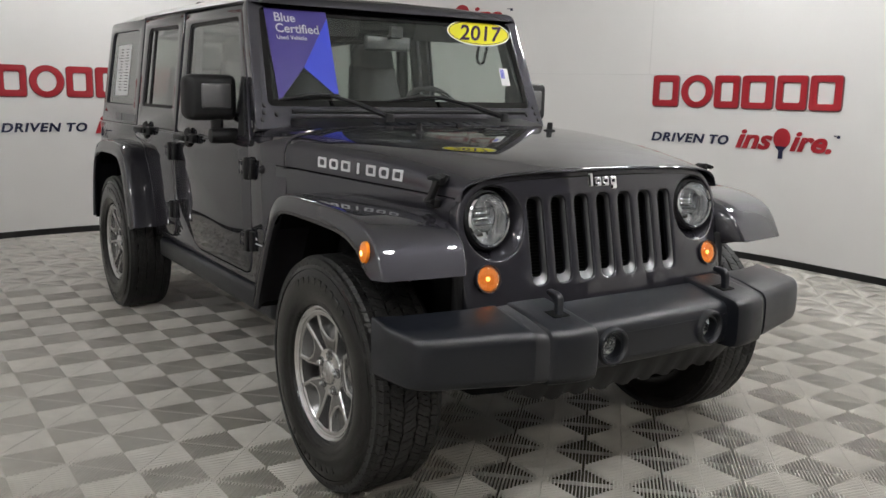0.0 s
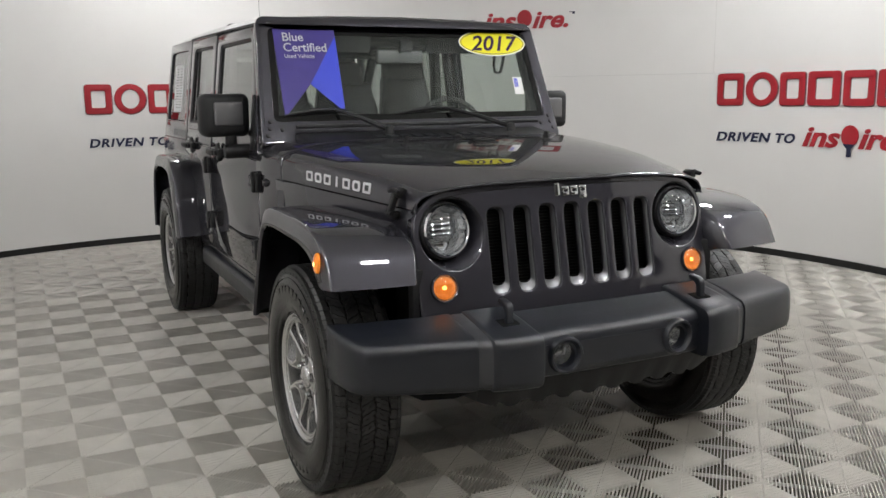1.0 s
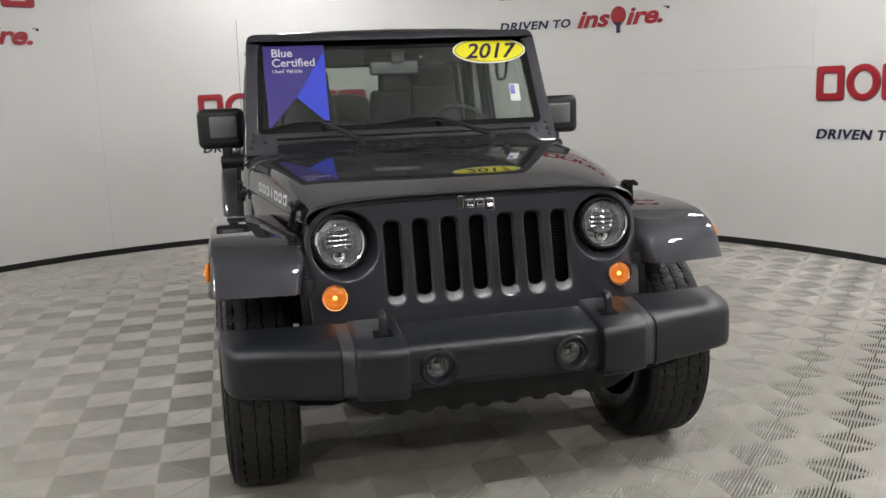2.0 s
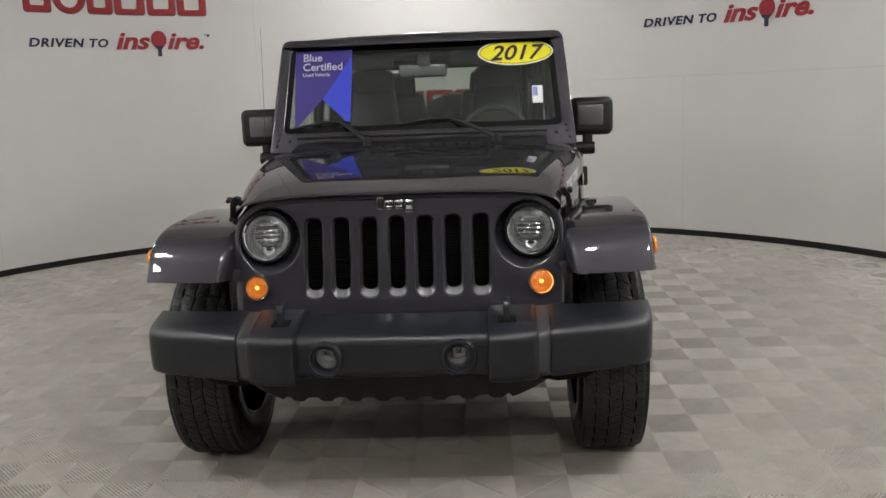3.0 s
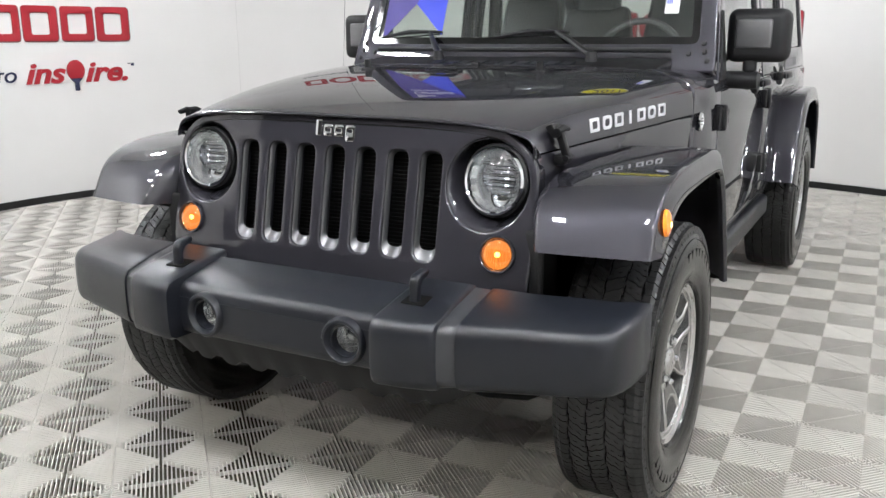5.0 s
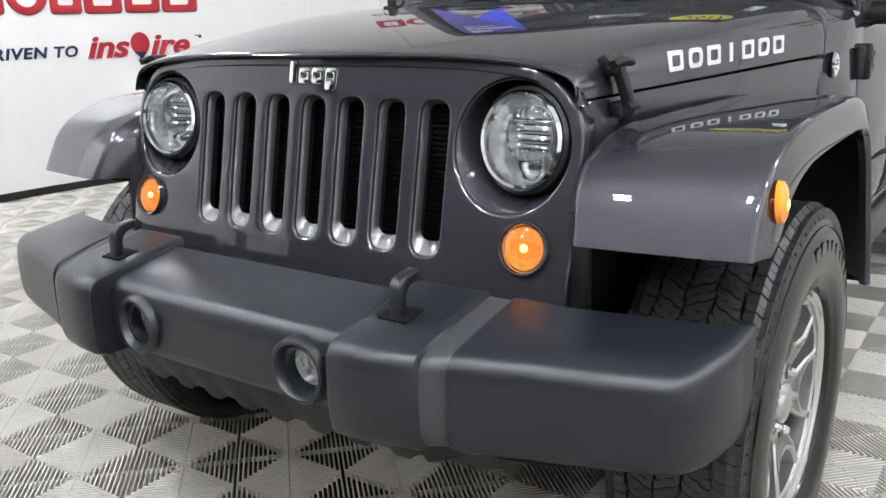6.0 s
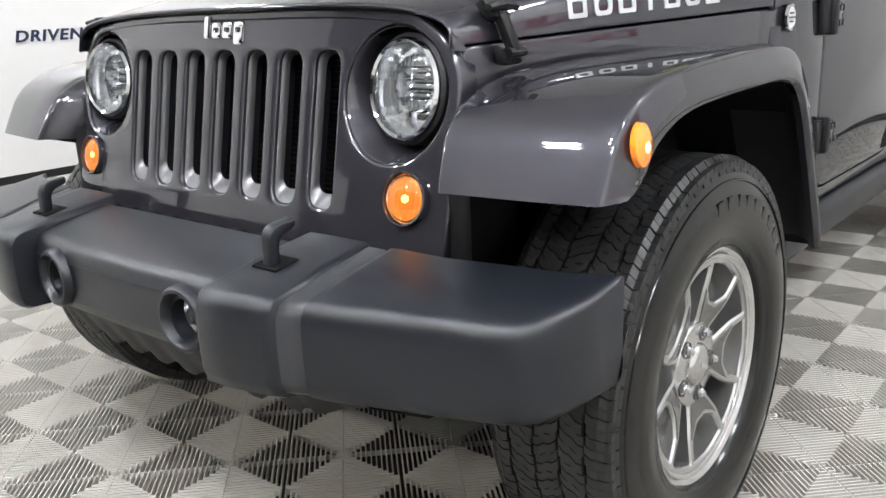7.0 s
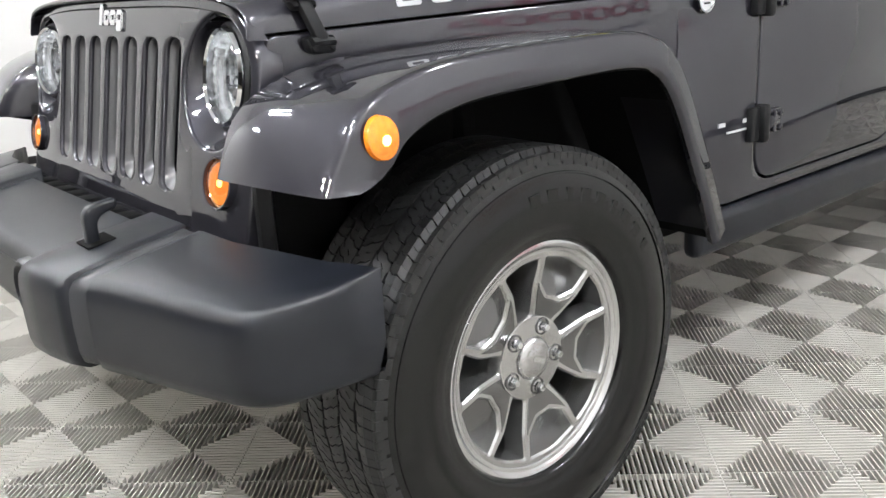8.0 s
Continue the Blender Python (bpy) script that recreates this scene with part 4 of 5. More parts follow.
for s in SIDES:
    for x, z in ((0.728, 1.245), (0.722, 1.275), (0.740, 1.215), (0.672, 1.238)):
        b = warp(moved(lathe([(0.0, 0.006), (0.008, 0.005), (0.0095, 0.0)], 10, "z"), pose(x, z, 0.0)), lambda c: ws(c, 0.018))
        part("bolt", b if s > 0 else mirror(b), M_TRIM, wframe)
cowl = rbox((1.24, 0.27, 0.03), (0, 0.765, 1.196), 0.01, 2, (8, 0, 0))
cowl = part("cowl", cowl, M_TRIM, car, "black slotted cowl panel")
for k in range(10):
    part("vent_slat", rbox((0.045, 0.07, 0.006), (-0.27 + 0.06 * k, 0.745, 1.210), 0.002, 1, (8, 0, 0)), M_PLASTIC, cowl)
part("frame_rail_bar", tube([(-0.62, 0.868, 1.258), (0.62, 0.868, 1.258)], 0.009, 8), M_TRIM, car)
for px, tip, blade in ((-0.245, -0.50, (-0.655, -0.36)), (0.375, 0.10, (-0.12, 0.20))):
    base = Vector((px, 0.705, 1.240))
    end = ws(Vector((blade[1] - 0.05, 1.318, 0.022)))
    arm_mid = base.lerp(end, 0.5) + Vector((0, -0.012, 0.006))
    wip = part("wiper", join(tube([base, arm_mid, end], [0.013, 0.011, 0.007], 8), moved(lathe([(0, 0.02), (0.018, 0.016), (0.022, -0.02)], 14, "z"), pose(*base))), M_TRIM, car, "black wiper resting low on the glass")
    b0, b1 = ws(Vector((blade[0], 1.298, 0.014))), ws(Vector((blade[1], 1.322, 0.014)))
    part("blade", join(tube([b0, (b0 + b1) / 2 + Vector((0, -0.012, 0.012)), b1], [0.005, 0.010, 0.005], 8), tube([b0 + Vector((0, 0.006, -0.008)), b1 + Vector((0, 0.006, -0.008))], 0.004, 6)), M_TRIM, wip)

# antenna on the right cowl
part("antenna", join(moved(lathe([(0.0, 0.03), (0.012, 0.028), (0.022, 0.012), (0.024, 0.0)], 14, "x"), pose(-0.772, 0.80, 1.025) @ Matrix.Diagonal((-1, 1, 1, 1))), tube([(-0.79, 0.80, 1.02), (-0.778, 0.81, 1.055), (-0.772, 0.83, 1.3), (-0.765, 0.86, 1.80)], [0.006, 0.0022, 0.0010, 0.0008], 8)), M_TRIM, car, "thin whip antenna")
badge = part("round_badge", moved(lathe([(0.0, 0.004), (0.026, 0.004), (0.027, 0.0065), (0.031, 0.006), (0.033, 0.0)], 36, "x"), pose(side_x(0.70) - 0.001, 0.70, 1.025)), M_CHROME, car, "round dark badge with a silver rim")
part("badge_field", moved(lathe([(0.0, 0.0052), (0.0255, 0.0048)], 30, "x"), pose(side_x(0.70) - 0.001, 0.70, 1.025)), M_BADGE, badge)
for dz, half in ((0.010, 0.012), (0.0, 0.018), (-0.010, 0.012)):
    part("badge_bar", rbox((0.002, 2 * half, 0.004), (side_x(0.70) + 0.0045, 0.70, 1.025 + dz), 0.0008, 1), M_TRIM, badge)
for s in SIDES:
    for k, (y0, y1, z0, z1) in enumerate(((0.755, 0.895, 0.724, 0.734), (0.785, 0.865, 0.706, 0.711))):
        b = yz_plate([[(y0, z0), (y1, z0), (y1, z1), (y0, z1)]], 0.003, 0, lambda y, z: flank(y, z) + 0.002)
        part("decal_bar", b if s > 0 else mirror(b), M_BADGE, car, "small silver decal bar")
    for k in range(11):
        y0 = 2.84 + 0.042 * k
        b = yz_plate([[(y0, 1.135), (y0 + (0.030 if k != 7 else 0.018), 1.135), (y0 + (0.030 if k != 7 else 0.018), 1.18), (y0, 1.18)]], 0.003, 0, lambda y, z: flank(y, z) + 0.001)
        part("decal_bar", b if s > 0 else mirror(b), M_DECAL, car, "grey decal bar")


# ---- front bumper ----
def bumper_ring(x, yf, yb, top=0.698, edge=0.652, bot=0.507):
    """Closed section of the bumper at x: sloped top from yb to the front edge, upright face at yf."""
    return [(x, yb, top), (x, yb + (yf - yb) * 0.45, top - (top - edge) * 0.33), (x, yf + 0.026, edge + 0.012), (x, yf + 0.013, edge + 0.005), (x, yf + 0.004, edge - 0.009), (x, yf + 0.001, edge - 0.028), (x, yf, (edge + bot) / 2), (x, yf + 0.002, bot + 0.030), (x, yf + 0.008, bot + 0.010), (x, yf + 0.026, bot), (x, yb, bot - 0.005)]


def centre_bm():
    """The middle section: an open shell closed in front by a face with two round holes."""
    rows = [(x, -0.664 - 0.008 * (1 - (x / 0.36) ** 2)) for x in (-0.36, -0.27, -0.18, -0.09, 0, 0.09, 0.18, 0.27, 0.36)]
    b = bmesh.new()
    vs = [[b.verts.new(p) for p in bumper_ring(x, y, -0.49, 0.690, 0.646)] for x, y in rows]
    for p, q in zip(vs, vs[1:]):
        for i in range(len(p)):
            if i not in (5, 6):
                k = (i + 1) % len(p)
                b.faces.new((p[i], p[k], q[k], q[i]))
    o = [(-0.36, 0.537), (0.36, 0.537), (0.36, 0.618), (-0.36, 0.618)]
    f = plate([o, ellipse(0.226, 0.5775, 0.039, 0.039, 36), ellipse(-0.226, 0.5775, 0.039, 0.039, 36)], 0.006)
    sliced(f, 0, [-0.27, -0.18, -0.09, 0, 0.09, 0.18, 0.27])
    f = warp(f, lambda c: Vector((c.x, -0.6615 - 0.008 * (1 - (c.x / 0.36) ** 2) - c.z, c.y)))
    out = join(b, f)
    bmesh.ops.recalc_face_normals(out, faces=out.faces)
    return out


def cap_bm():
    rows = [(0.322, -0.66, -0.48, 0.690, 0.644, 0.510), (0.326, -0.712, -0.465, 0.700, 0.652, 0.500), (0.338, -0.718, -0.462, 0.705, 0.655, 0.496), (0.40, -0.712, -0.462, 0.706, 0.656, 0.496), (0.470, -0.698, -0.462, 0.706, 0.656, 0.497), (0.486, -0.692, -0.462, 0.705, 0.655, 0.498), (0.491, -0.680, -0.47, 0.698, 0.648, 0.506)]
    return loft([bumper_ring(*r) for r in rows])


def strap_bm():
    rows = [(0.482, -0.676, -0.475, 0.698, 0.648, 0.505), (0.490, -0.682, -0.468, 0.701, 0.650, 0.502), (0.530, -0.664, -0.468, 0.701, 0.650, 0.503), (0.537, -0.656, -0.475, 0.698, 0.648, 0.508)]
    return loft([bumper_ring(*r) for r in rows])


def end_bm():
    rows = [(0.526, -0.652, -0.47, 0.694, 0.646, 0.512), (0.533, -0.668, -0.460, 0.702, 0.654, 0.500), (0.546, -0.664, -0.457, 0.703, 0.655, 0.498), (0.64, -0.636, -0.45, 0.700, 0.655, 0.500), (0.74, -0.612, -0.42, 0.696, 0.655, 0.504), (0.83, -0.584, -0.39, 0.690, 0.653, 0.506), (0.856, -0.572, -0.37, 0.688, 0.652, 0.508), (0.872, -0.556, -0.362, 0.687, 0.652, 0.509), (0.885, -0.528, -0.355, 0.686, 0.652, 0.510), (0.894, -0.49, -0.35, 0.685, 0.653, 0.512), (0.900, -0.455, -0.345, 0.684, 0.655, 0.515), (0.903, -0.42, -0.342, 0.683, 0.657, 0.520)]
    return loft([bumper_ring(*r) for r in rows])


bumper = part("front_bumper", centre_bm(), M_PLASTIC, car, "wide black plastic front bumper", 50)
both(cap_bm, "bumper_cap", M_PLASTIC, bumper, "", 50)
both(strap_bm, "bumper_strap", M_GREYPLASTIC, bumper, "", 50)
both(end_bm, "bumper_end", M_PLASTIC, bumper, "", 50)
part("bumper_beam", rbox((1.30, 0.12, 0.12), (0, -0.50, 0.60), 0.01), M_DARK, bumper)
# lower valance with scallops
val = []
for x in np.arange(-0.56, 0.5601, 0.0125):
    cut = 0.014 * max(0.0, min(1.0, 0.5 + 1.6 * math.cos(2 * math.pi * x / 0.10))) if abs(x) < 0.40 else 0.0
    rise = 0.085 * max(0.0, (abs(x) - 0.38) / 0.18) ** 1.5
    y0, z0 = -0.612 + 0.10 * x * x, 0.392 + rise + cut
    val.append([(x, y0, 0.515), (x, y0 + 0.012, 0.465 + 0.4 * rise), (x, y0 + 0.050, z0), (x, y0 + 0.066, z0), (x, y0 + 0.080, 0.515)])
part("lower_valance", loft(val), M_TRIM, bumper, "black scalloped lower lip", 50)
both(lambda: rbox((0.020, 0.012, 0.046), (0.425, -0.52, 0.425), 0.003, 2, (10, 0, 0)), "frame_tab", M_CAP, bumper, "bare metal tab")
both(lambda: loft([[(x, -0.60 + 0.25 * (x - 0.5), 0.515), (x, -0.57 + 0.25 * (x - 0.5), 0.515 - d), (x, -0.47, 0.520 - d), (x, -0.44, 0.515)] for x, d in ((0.50, 0.046), (0.56, 0.062), (0.66, 0.060), (0.72, 0.030), (0.75, 0.006))]), "air_dam", M_DARK, bumper)
part("upper_vent", join(*[rbox((0.05, 0.06, 0.02), (-0.40 + 0.08 * k, -0.445, 0.660), 0.006) for k in range(11)], rbox((1.0, 0.08, 0.03), (0, -0.44, 0.645), 0.008)), M_DARK, bumper)
for s in SIDES:
    x = s * 0.226
    at = pose(x, -0.671, 0.580, 0, 0, s * 3)
    ring = part("fog_lamp", moved(lathe([(0.063, 0.020), (0.062, -0.006), (0.057, -0.013), (0.051, -0.014), (0.045, -0.006), (0.0395, 0.02), (0.0395, 0.055)], 36, "y"), at), M_PLASTIC, bumper, "round fog lamp in a raised ring")
    part("reflector", moved(lathe([(0.0395, 0.030), (0.034, 0.050), (0.02, 0.062), (0.0, 0.066)], 28, "y"), at), M_REFLECTOR, ring)
    part("facets", moved(join(*[rbox((0.010, 0.006, 0.034), (-0.022 + 0.011 * k, 0.042 + 0.004 * (k % 2), 0.002), 0.002, 1, (0, 0, (k - 2) * 12)) for k in range(5)], lathe([(0, 0.03), (0.011, 0.032), (0.013, 0.05)], 14, "y")), at), M_FLUTE, ring)
    lens = part("lens", moved(lathe([(0.0395, 0.026), (0.03, 0.021), (0.0, 0.018)], 28, "y"), at), M_CLEAR, ring)
    lens.visible_shadow = False
    xh = s * 0.388
    line = rounded([(-0.606, 0.665), (-0.606, 0.752), (-0.545, 0.758), (-0.545, 0.742), (-0.584, 0.730), (-0.584, 0.665)], [0, 0.045, 0.006, 0.006, 0.020, 0], 6)
    hook = warp(plate([line], 0.024, 0.005, 2), lambda c: Vector((xh + c.z, c.x, c.y)))
    bmesh.ops.recalc_face_normals(hook, faces=hook.faces)
    part("tow_hook", hook, M_PLASTIC, bumper, "black tow hook")
    # Dark plate on the cap stands for the shaded cut round the hook.
    part("hook_opening", rbox((0.062, 0.052, 0.006), (xh, -0.588, 0.6865), 0.002, 2, (8.5, 0, 0)), M_DARK, bumper)
# under the nose
part("front_crossmember", join(tube([(-0.70, -0.20, 0.44), (0.70, -0.20, 0.44)], 0.022, 10), tube([(-0.75, -0.10, 0.40), (0.6, -0.12, 0.42)], 0.018, 8), rbox((0.7, 0.3, 0.03), (0, -0.32, 0.48), 0.01, 2, (-8, 0, 0))), M_DARK, car)
both(lambda: join(tube([(0.52, 0.02, 0.42), (0.50, 0.02, 0.80)], 0.05, 12), tube([(0.60, 0.12, 0.40), (0.56, 0.14, 0.86)], 0.028, 10)), "spring", M_DARK, car)


# ---- wheels ----
def tyre_bm():
    prof = [(0.232, 0.105), (0.236, 0.116), (0.242, 0.121), (0.249, 0.1215), (0.256, 0.1255), (0.275, 0.1315), (0.30, 0.134), (0.325, 0.1325), (0.348, 0.128), (0.372, 0.121), (0.388, 0.113), (0.395, 0.104)]
    prof += [(0.396, 0.06), (0.397, 0.0)]
    full = prof + [(r, -x) for r, x in prof[::-1][1:]]
    body = lathe(full, 96, "x")
    # raised ring and plain bars on the sidewall
    ring = lathe([(0.357, 0.120), (0.359, 0.1275), (0.362, 0.1265), (0.364, 0.119)], 96, "x")
    return join(body, ring)


def tread_bm():
    bm = bmesh.new()
    N = 140
    R0, R1 = 0.391, 0.4045
    ribs = ((-0.118, -0.076, 0.0, 0.20), (-0.071, -0.027, 0.35, 0.55), (-0.022, 0.022, 0.1, -0.45), (0.027, 0.071, 0.6, 0.55), (0.076, 0.118, 0.2, 0.20))
    for x0, x1, off, slant in ribs:
        for k in range(N):
            a0 = 2 * math.pi * (k + off) / N
            da = 2 * math.pi / N * (0.95 if k % 2 else 0.84)
            rows = []
            for j in range(5):
                x = x0 + (x1 - x0) * j / 4 + ((0.0016 if (k // 2) % 2 else -0.0016) if abs(x0 + x1) < 0.15 or (j == 0) == (x0 > 0) and j in (0, 4) else 0.0)
                zig = 0.0050 * (1 if j % 2 else -1) + slant * (x - (x0 + x1) / 2) / 0.4
                edge = abs(x) > 0.105
                lo, hi = R0 - (0.012 if edge else 0), R1 - (0.009 if edge else 0.0) - (0.0012 if j in (0, 4) else 0)
                rows.append([bm.verts.new((x, r * math.cos(a + zig), r * math.sin(a + zig))) for a in (a0, a0 + da) for r in (lo, hi)])
            for p, q in zip(rows, rows[1:]):
                bm.faces.new((p[1], q[1], q[3], p[3]))
                bm.faces.new((p[0], q[0], q[1], p[1]))
                bm.faces.new((p[2], p[3], q[3], q[2]))
            bm.faces.new((rows[0][0], rows[0][1], rows[0][3], rows[0][2]))
            bm.faces.new((rows[4][0], rows[4][2], rows[4][3], rows[4][1]))
    # shoulder lugs running down the sidewall
    for s in (-1, 1):
        for k in range(70):
            a0 = 2 * math.pi * (k + 0.2) / 70
            da = 2 * math.pi / 70 * (0.88 if k % 2 else 0.78)
            vs = []
            for a in (a0, a0 + da):
                vs.append([bm.verts.new((s * x, r * math.cos(a), r * math.sin(a))) for r, x in ((0.3955, 0.1150), (0.386, 0.1170), (0.376, 0.1208), (0.370, 0.1200))])
            A, B = vs
            for i in range(3):
                bm.faces.new((A[i], A[i + 1], B[i + 1], B[i]))
            bm.faces.new(A)
            bm.faces.new(B[::-1])
    bmesh.ops.recalc_face_normals(bm, faces=bm.faces)
    return bm


def rot(points, deg):
    c, s = math.cos(radians(deg)), math.sin(radians(deg))
    return [(x * c - y * s, x * s + y * c) for x, y in points]


def polar(r, d):
    return (r * math.cos(radians(d)), r * math.sin(radians(d)))


def face_plate(outlines, thick, bevel, lift):
    """A plate of the wheel's face, standing in the yz plane, dished towards the hub."""
    bm = plate(outlines, thick, bevel, 0)
    if len(outlines) > 3:
        for axis in (0, 1):
            sliced(bm, axis, np.arange(-0.18, 0.181, 0.03))
    bm = warp(bm, lambda c: Vector((c.z + lift(math.hypot(c.x, c.y)), c.x, c.y)))
    bmesh.ops.recalc_face_normals(bm, faces=bm.faces)
    return bm


def dish(r):
    return 0.097 - 0.024 * max(0, min(1, (0.20 - r) / 0.13)) ** 1.3


SPOKE = [polar(0.074, -14), polar(0.110, -20), polar(0.135, -21.4), polar(0.152, -21.6), polar(0.143, -20.4), polar(0.1175, -10.2), polar(0.1165, 0)]
SPOKE += [(x, -y) for x, y in SPOKE[-2::-1]]
WINDOW = rounded([polar(0.084, -11.0), polar(0.150, -10.0), polar(0.197, -13.0), polar(0.200, 0), polar(0.197, 13.0), polar(0.150, 10.0), polar(0.084, 11.0)], [0.008, 0.006, 0.005, 0.02, 0.005, 0.006, 0.008], 3)
POCKET = rounded([polar(0.128, -8.0), polar(0.153, -18.0), polar(0.198, -18.0), polar(0.201, 0), polar(0.198, 18.0), polar(0.153, 18.0), polar(0.128, 8.0)], [0.003, 0.003, 0.003, 0.02, 0.003, 0.003, 0.003], 3)


def wheel_parts(parent):
    part("tyre", tyre_bm(), M_SIDEWALL, parent, "black all-terrain tyre", 40)
    part("tread", tread_bm(), M_TYRE, parent, "", 30)
    for k, a in enumerate(list(range(-32, 33, 8)) + list(range(150, 211, 8))):
        part("sidewall_bar", moved(rbox((0.0024, 0.027 if k % 3 else 0.016, 0.024), (0.1328, 0, 0.322), 0.001, 1), pose(0, 0, 0, a)), M_SIDEWALL, parent)
    part("barrel", lathe([(0.0, -0.03), (0.12, -0.03), (0.195, -0.05), (0.196, -0.02), (0.208, 0.06)], 48, "x"), M_BARREL, parent)
    wins = [rot(WINDOW, 36 + 72 * k + 18) for k in range(5)]
    pocks = [rot(POCKET, 72 * k + 18) for k in range(5)]
    part("wheel_face", face_plate([ellipse(0, 0, 0.2265, 0.2265, 72)] + wins + pocks, 0.060, 0.004, lambda r: dish(r) - 0.027), M_SATIN, parent, "bright machined five-spoke wheel face", 24)
    for k, p in enumerate(pocks):
        part("pocket_floor", face_plate([grown(p, 0.002)], 0.004, 0, lambda r: 0.070 - (r - 0.15) * 0.30), M_ALLOY, parent)
        field = plate([rounded(rot(SPOKE, 72 * k + 18), 0.003, 2)], 0.004, 0.0008, 0)
        for axis in (0, 1):
            sliced(field, axis, np.arange(-0.18, 0.181, 0.03))
        part("spoke_field", warp(field, lambda c: Vector((c.z + dish(math.hypot(c.x, c.y)) + 0.0025, c.x, c.y))), M_ALLOY, parent, "grey painted spoke field", 24)
    part("rim_lip", lathe([(0.209, 0.094), (0.2105, 0.1015), (0.216, 0.1045), (0.222, 0.104)], 72, "x"), M_MACHINED, parent, "bright machined rim lip")
    part("hub", lathe([(0.0, 0.0835), (0.070, 0.0832), (0.082, 0.0815), (0.087, 0.074), (0.088, 0.05)], 60, "x"), M_SATIN, parent)
    part("centre_cap", lathe([(0.0, 0.1000), (0.014, 0.0995), (0.026, 0.097), (0.030, 0.0950), (0.032, 0.0950), (0.039, 0.091), (0.043, 0.085), (0.044, 0.07)], 36, "x"), M_SATIN, parent)
    part("cap_mark", face_plate([rounded([(-0.016, -0.004), (0.016, -0.004), (0.016, 0.005), (-0.016, 0.005)], 0.003)], 0.002, 0, lambda r: 0.0995), M_MACHINED, parent)
    for k in range(5):
        y, z = polar(0.0635, 72 * k + 18)
        part("lug_well", moved(lathe([(0.0175, 0.080), (0.0170, 0.0855), (0.0150, 0.0862), (0.0135, 0.083), (0.0, 0.0828)], 18, "x"), pose(0, y, z)), M_ALLOY, parent)
        part("lug_nut", moved(lathe([(0.0, 0.099), (0.006, 0.099), (0.0095, 0.094), (0.0105, 0.07)], 6, "x"), pose(0, y, z)), M_CHROME, parent, "chrome lug nut")


first = part("wheel", lathe([(0.18, -0.10), (0.19, -0.02), (0.205, 0.05), (0.212, 0.085), (0.214, 0.098), (0.219, 0.106), (0.228, 0.110), (0.234, 0.108), (0.236, 0.098), (0.233, 0.07)], 72, "x"), M_MACHINED, car, "five-spoke alloy wheel with all-terrain tyre")
wheel_parts(first)
first.matrix_basis = pose(0.785, 0.018, 0.402, -26, 0, 0)
for x, y, turn in ((0.785, 2.947, 41), (-0.785, 0.018, -5), (-0.785, 2.947, -23)):
    w = copy_thing(first, pose(x, y, 0.402, turn, 0, 0 if x > 0 else 180))


# ---- inside the car ----
def seat_parts(x, y, wide=0.50, high=0.62):
    seat = part("seat", warp(rbox((wide, 0.50, 0.16), (x, y, 0.92), 0.05, 3), lambda c: Vector((c.x, c.y, c.z + 0.02 * math.cos((c.x - x) * 9)))), M_SEAT, car, "black leather seat")
    part("backrest", warp(rbox((wide * 0.98, 0.13, high), (x, y + 0.27, 1.20), 0.05, 3), lambda c: Vector((c.x + (x - c.x) * 0.34 * min(1.0, max(0, c.z - 1.10) / 0.30), c.y + (c.z - 0.95) * 0.22, c.z))), M_SEAT, seat)
    part("headrest", warp(rbox((0.27, 0.10, 0.19), (x, y + 0.385, 1.52), 0.045, 4, (-10, 0, 0)), lambda c: Vector((x + (c.x - x) * (1 - 0.9 * max(0, c.z - 1.53)), c.y, c.z))), M_SEAT, seat)
    for d in (-0.07, 0.07):
        part("headrest_post", tube([(x + d, y + 0.39, 1.42), (x + d, y + 0.40, 1.55)], 0.006, 6), M_CHROME, seat)


seat_parts(0.38, 1.62, 0.43)
seat_parts(-0.38, 1.62, 0.43)
seat_parts(0.33, 2.55, 0.60, 0.55)
seat_parts(-0.33, 2.55, 0.60, 0.55)
part("dashboard", warp(rbox((1.36, 0.34, 0.30), (0, 1.10, 1.08), 0.06, 4), lambda c: Vector((c.x, c.y, c.z - 0.05 * ((c.y - 1.1) / 0.17 + 1) * 0.5))), M_DASH, car, "black dashboard")
part("gauge_hood", rbox((0.36, 0.16, 0.08), (0.37, 1.15, 1.235), 0.03, 3), M_DASH, car)
wheel_ring = [(0.185 * math.cos(2 * math.pi * k / 36), 0.185 * math.sin(2 * math.pi * k / 36), 0) for k in range(36)]
rings = []
for px, py, _ in wheel_ring:
    c = Vector((px, py, 0))
    o = c.normalized()
    rings.append([c + 0.015 * (math.cos(2 * math.pi * j / 8) * o + math.sin(2 * math.pi * j / 8) * Vector((0, 0, 1))) for j in range(8)])
rings.append(rings[0])
sw = join(loft(rings, True, False), rbox((0.15, 0.11, 0.05), (0, 0, -0.02), 0.02, 2), rbox((0.30, 0.035, 0.02), (0, 0.01, -0.012), 0.008), rbox((0.035, 0.16, 0.02), (0, -0.09, -0.012), 0.008))
part("steering_wheel", moved(sw, pose(0.37, 1.31, 1.20, 65, 0, 0)), M_DASH, car, "black steering wheel")
rv = part("rear_view_mirror", rbox((0.25, 0.035, 0.072), (0.0, 1.165, 1.575), 0.016, 3), M_DASH, car, "rear view mirror")
part("mirror_stem", join(tube([(0, 1.15, 1.60), (0, 1.085, 1.64)], 0.012, 8), rbox((0.07, 0.03, 0.06), (0.01, 1.098, 1.625), 0.012, 2)), M_DASH, rv)
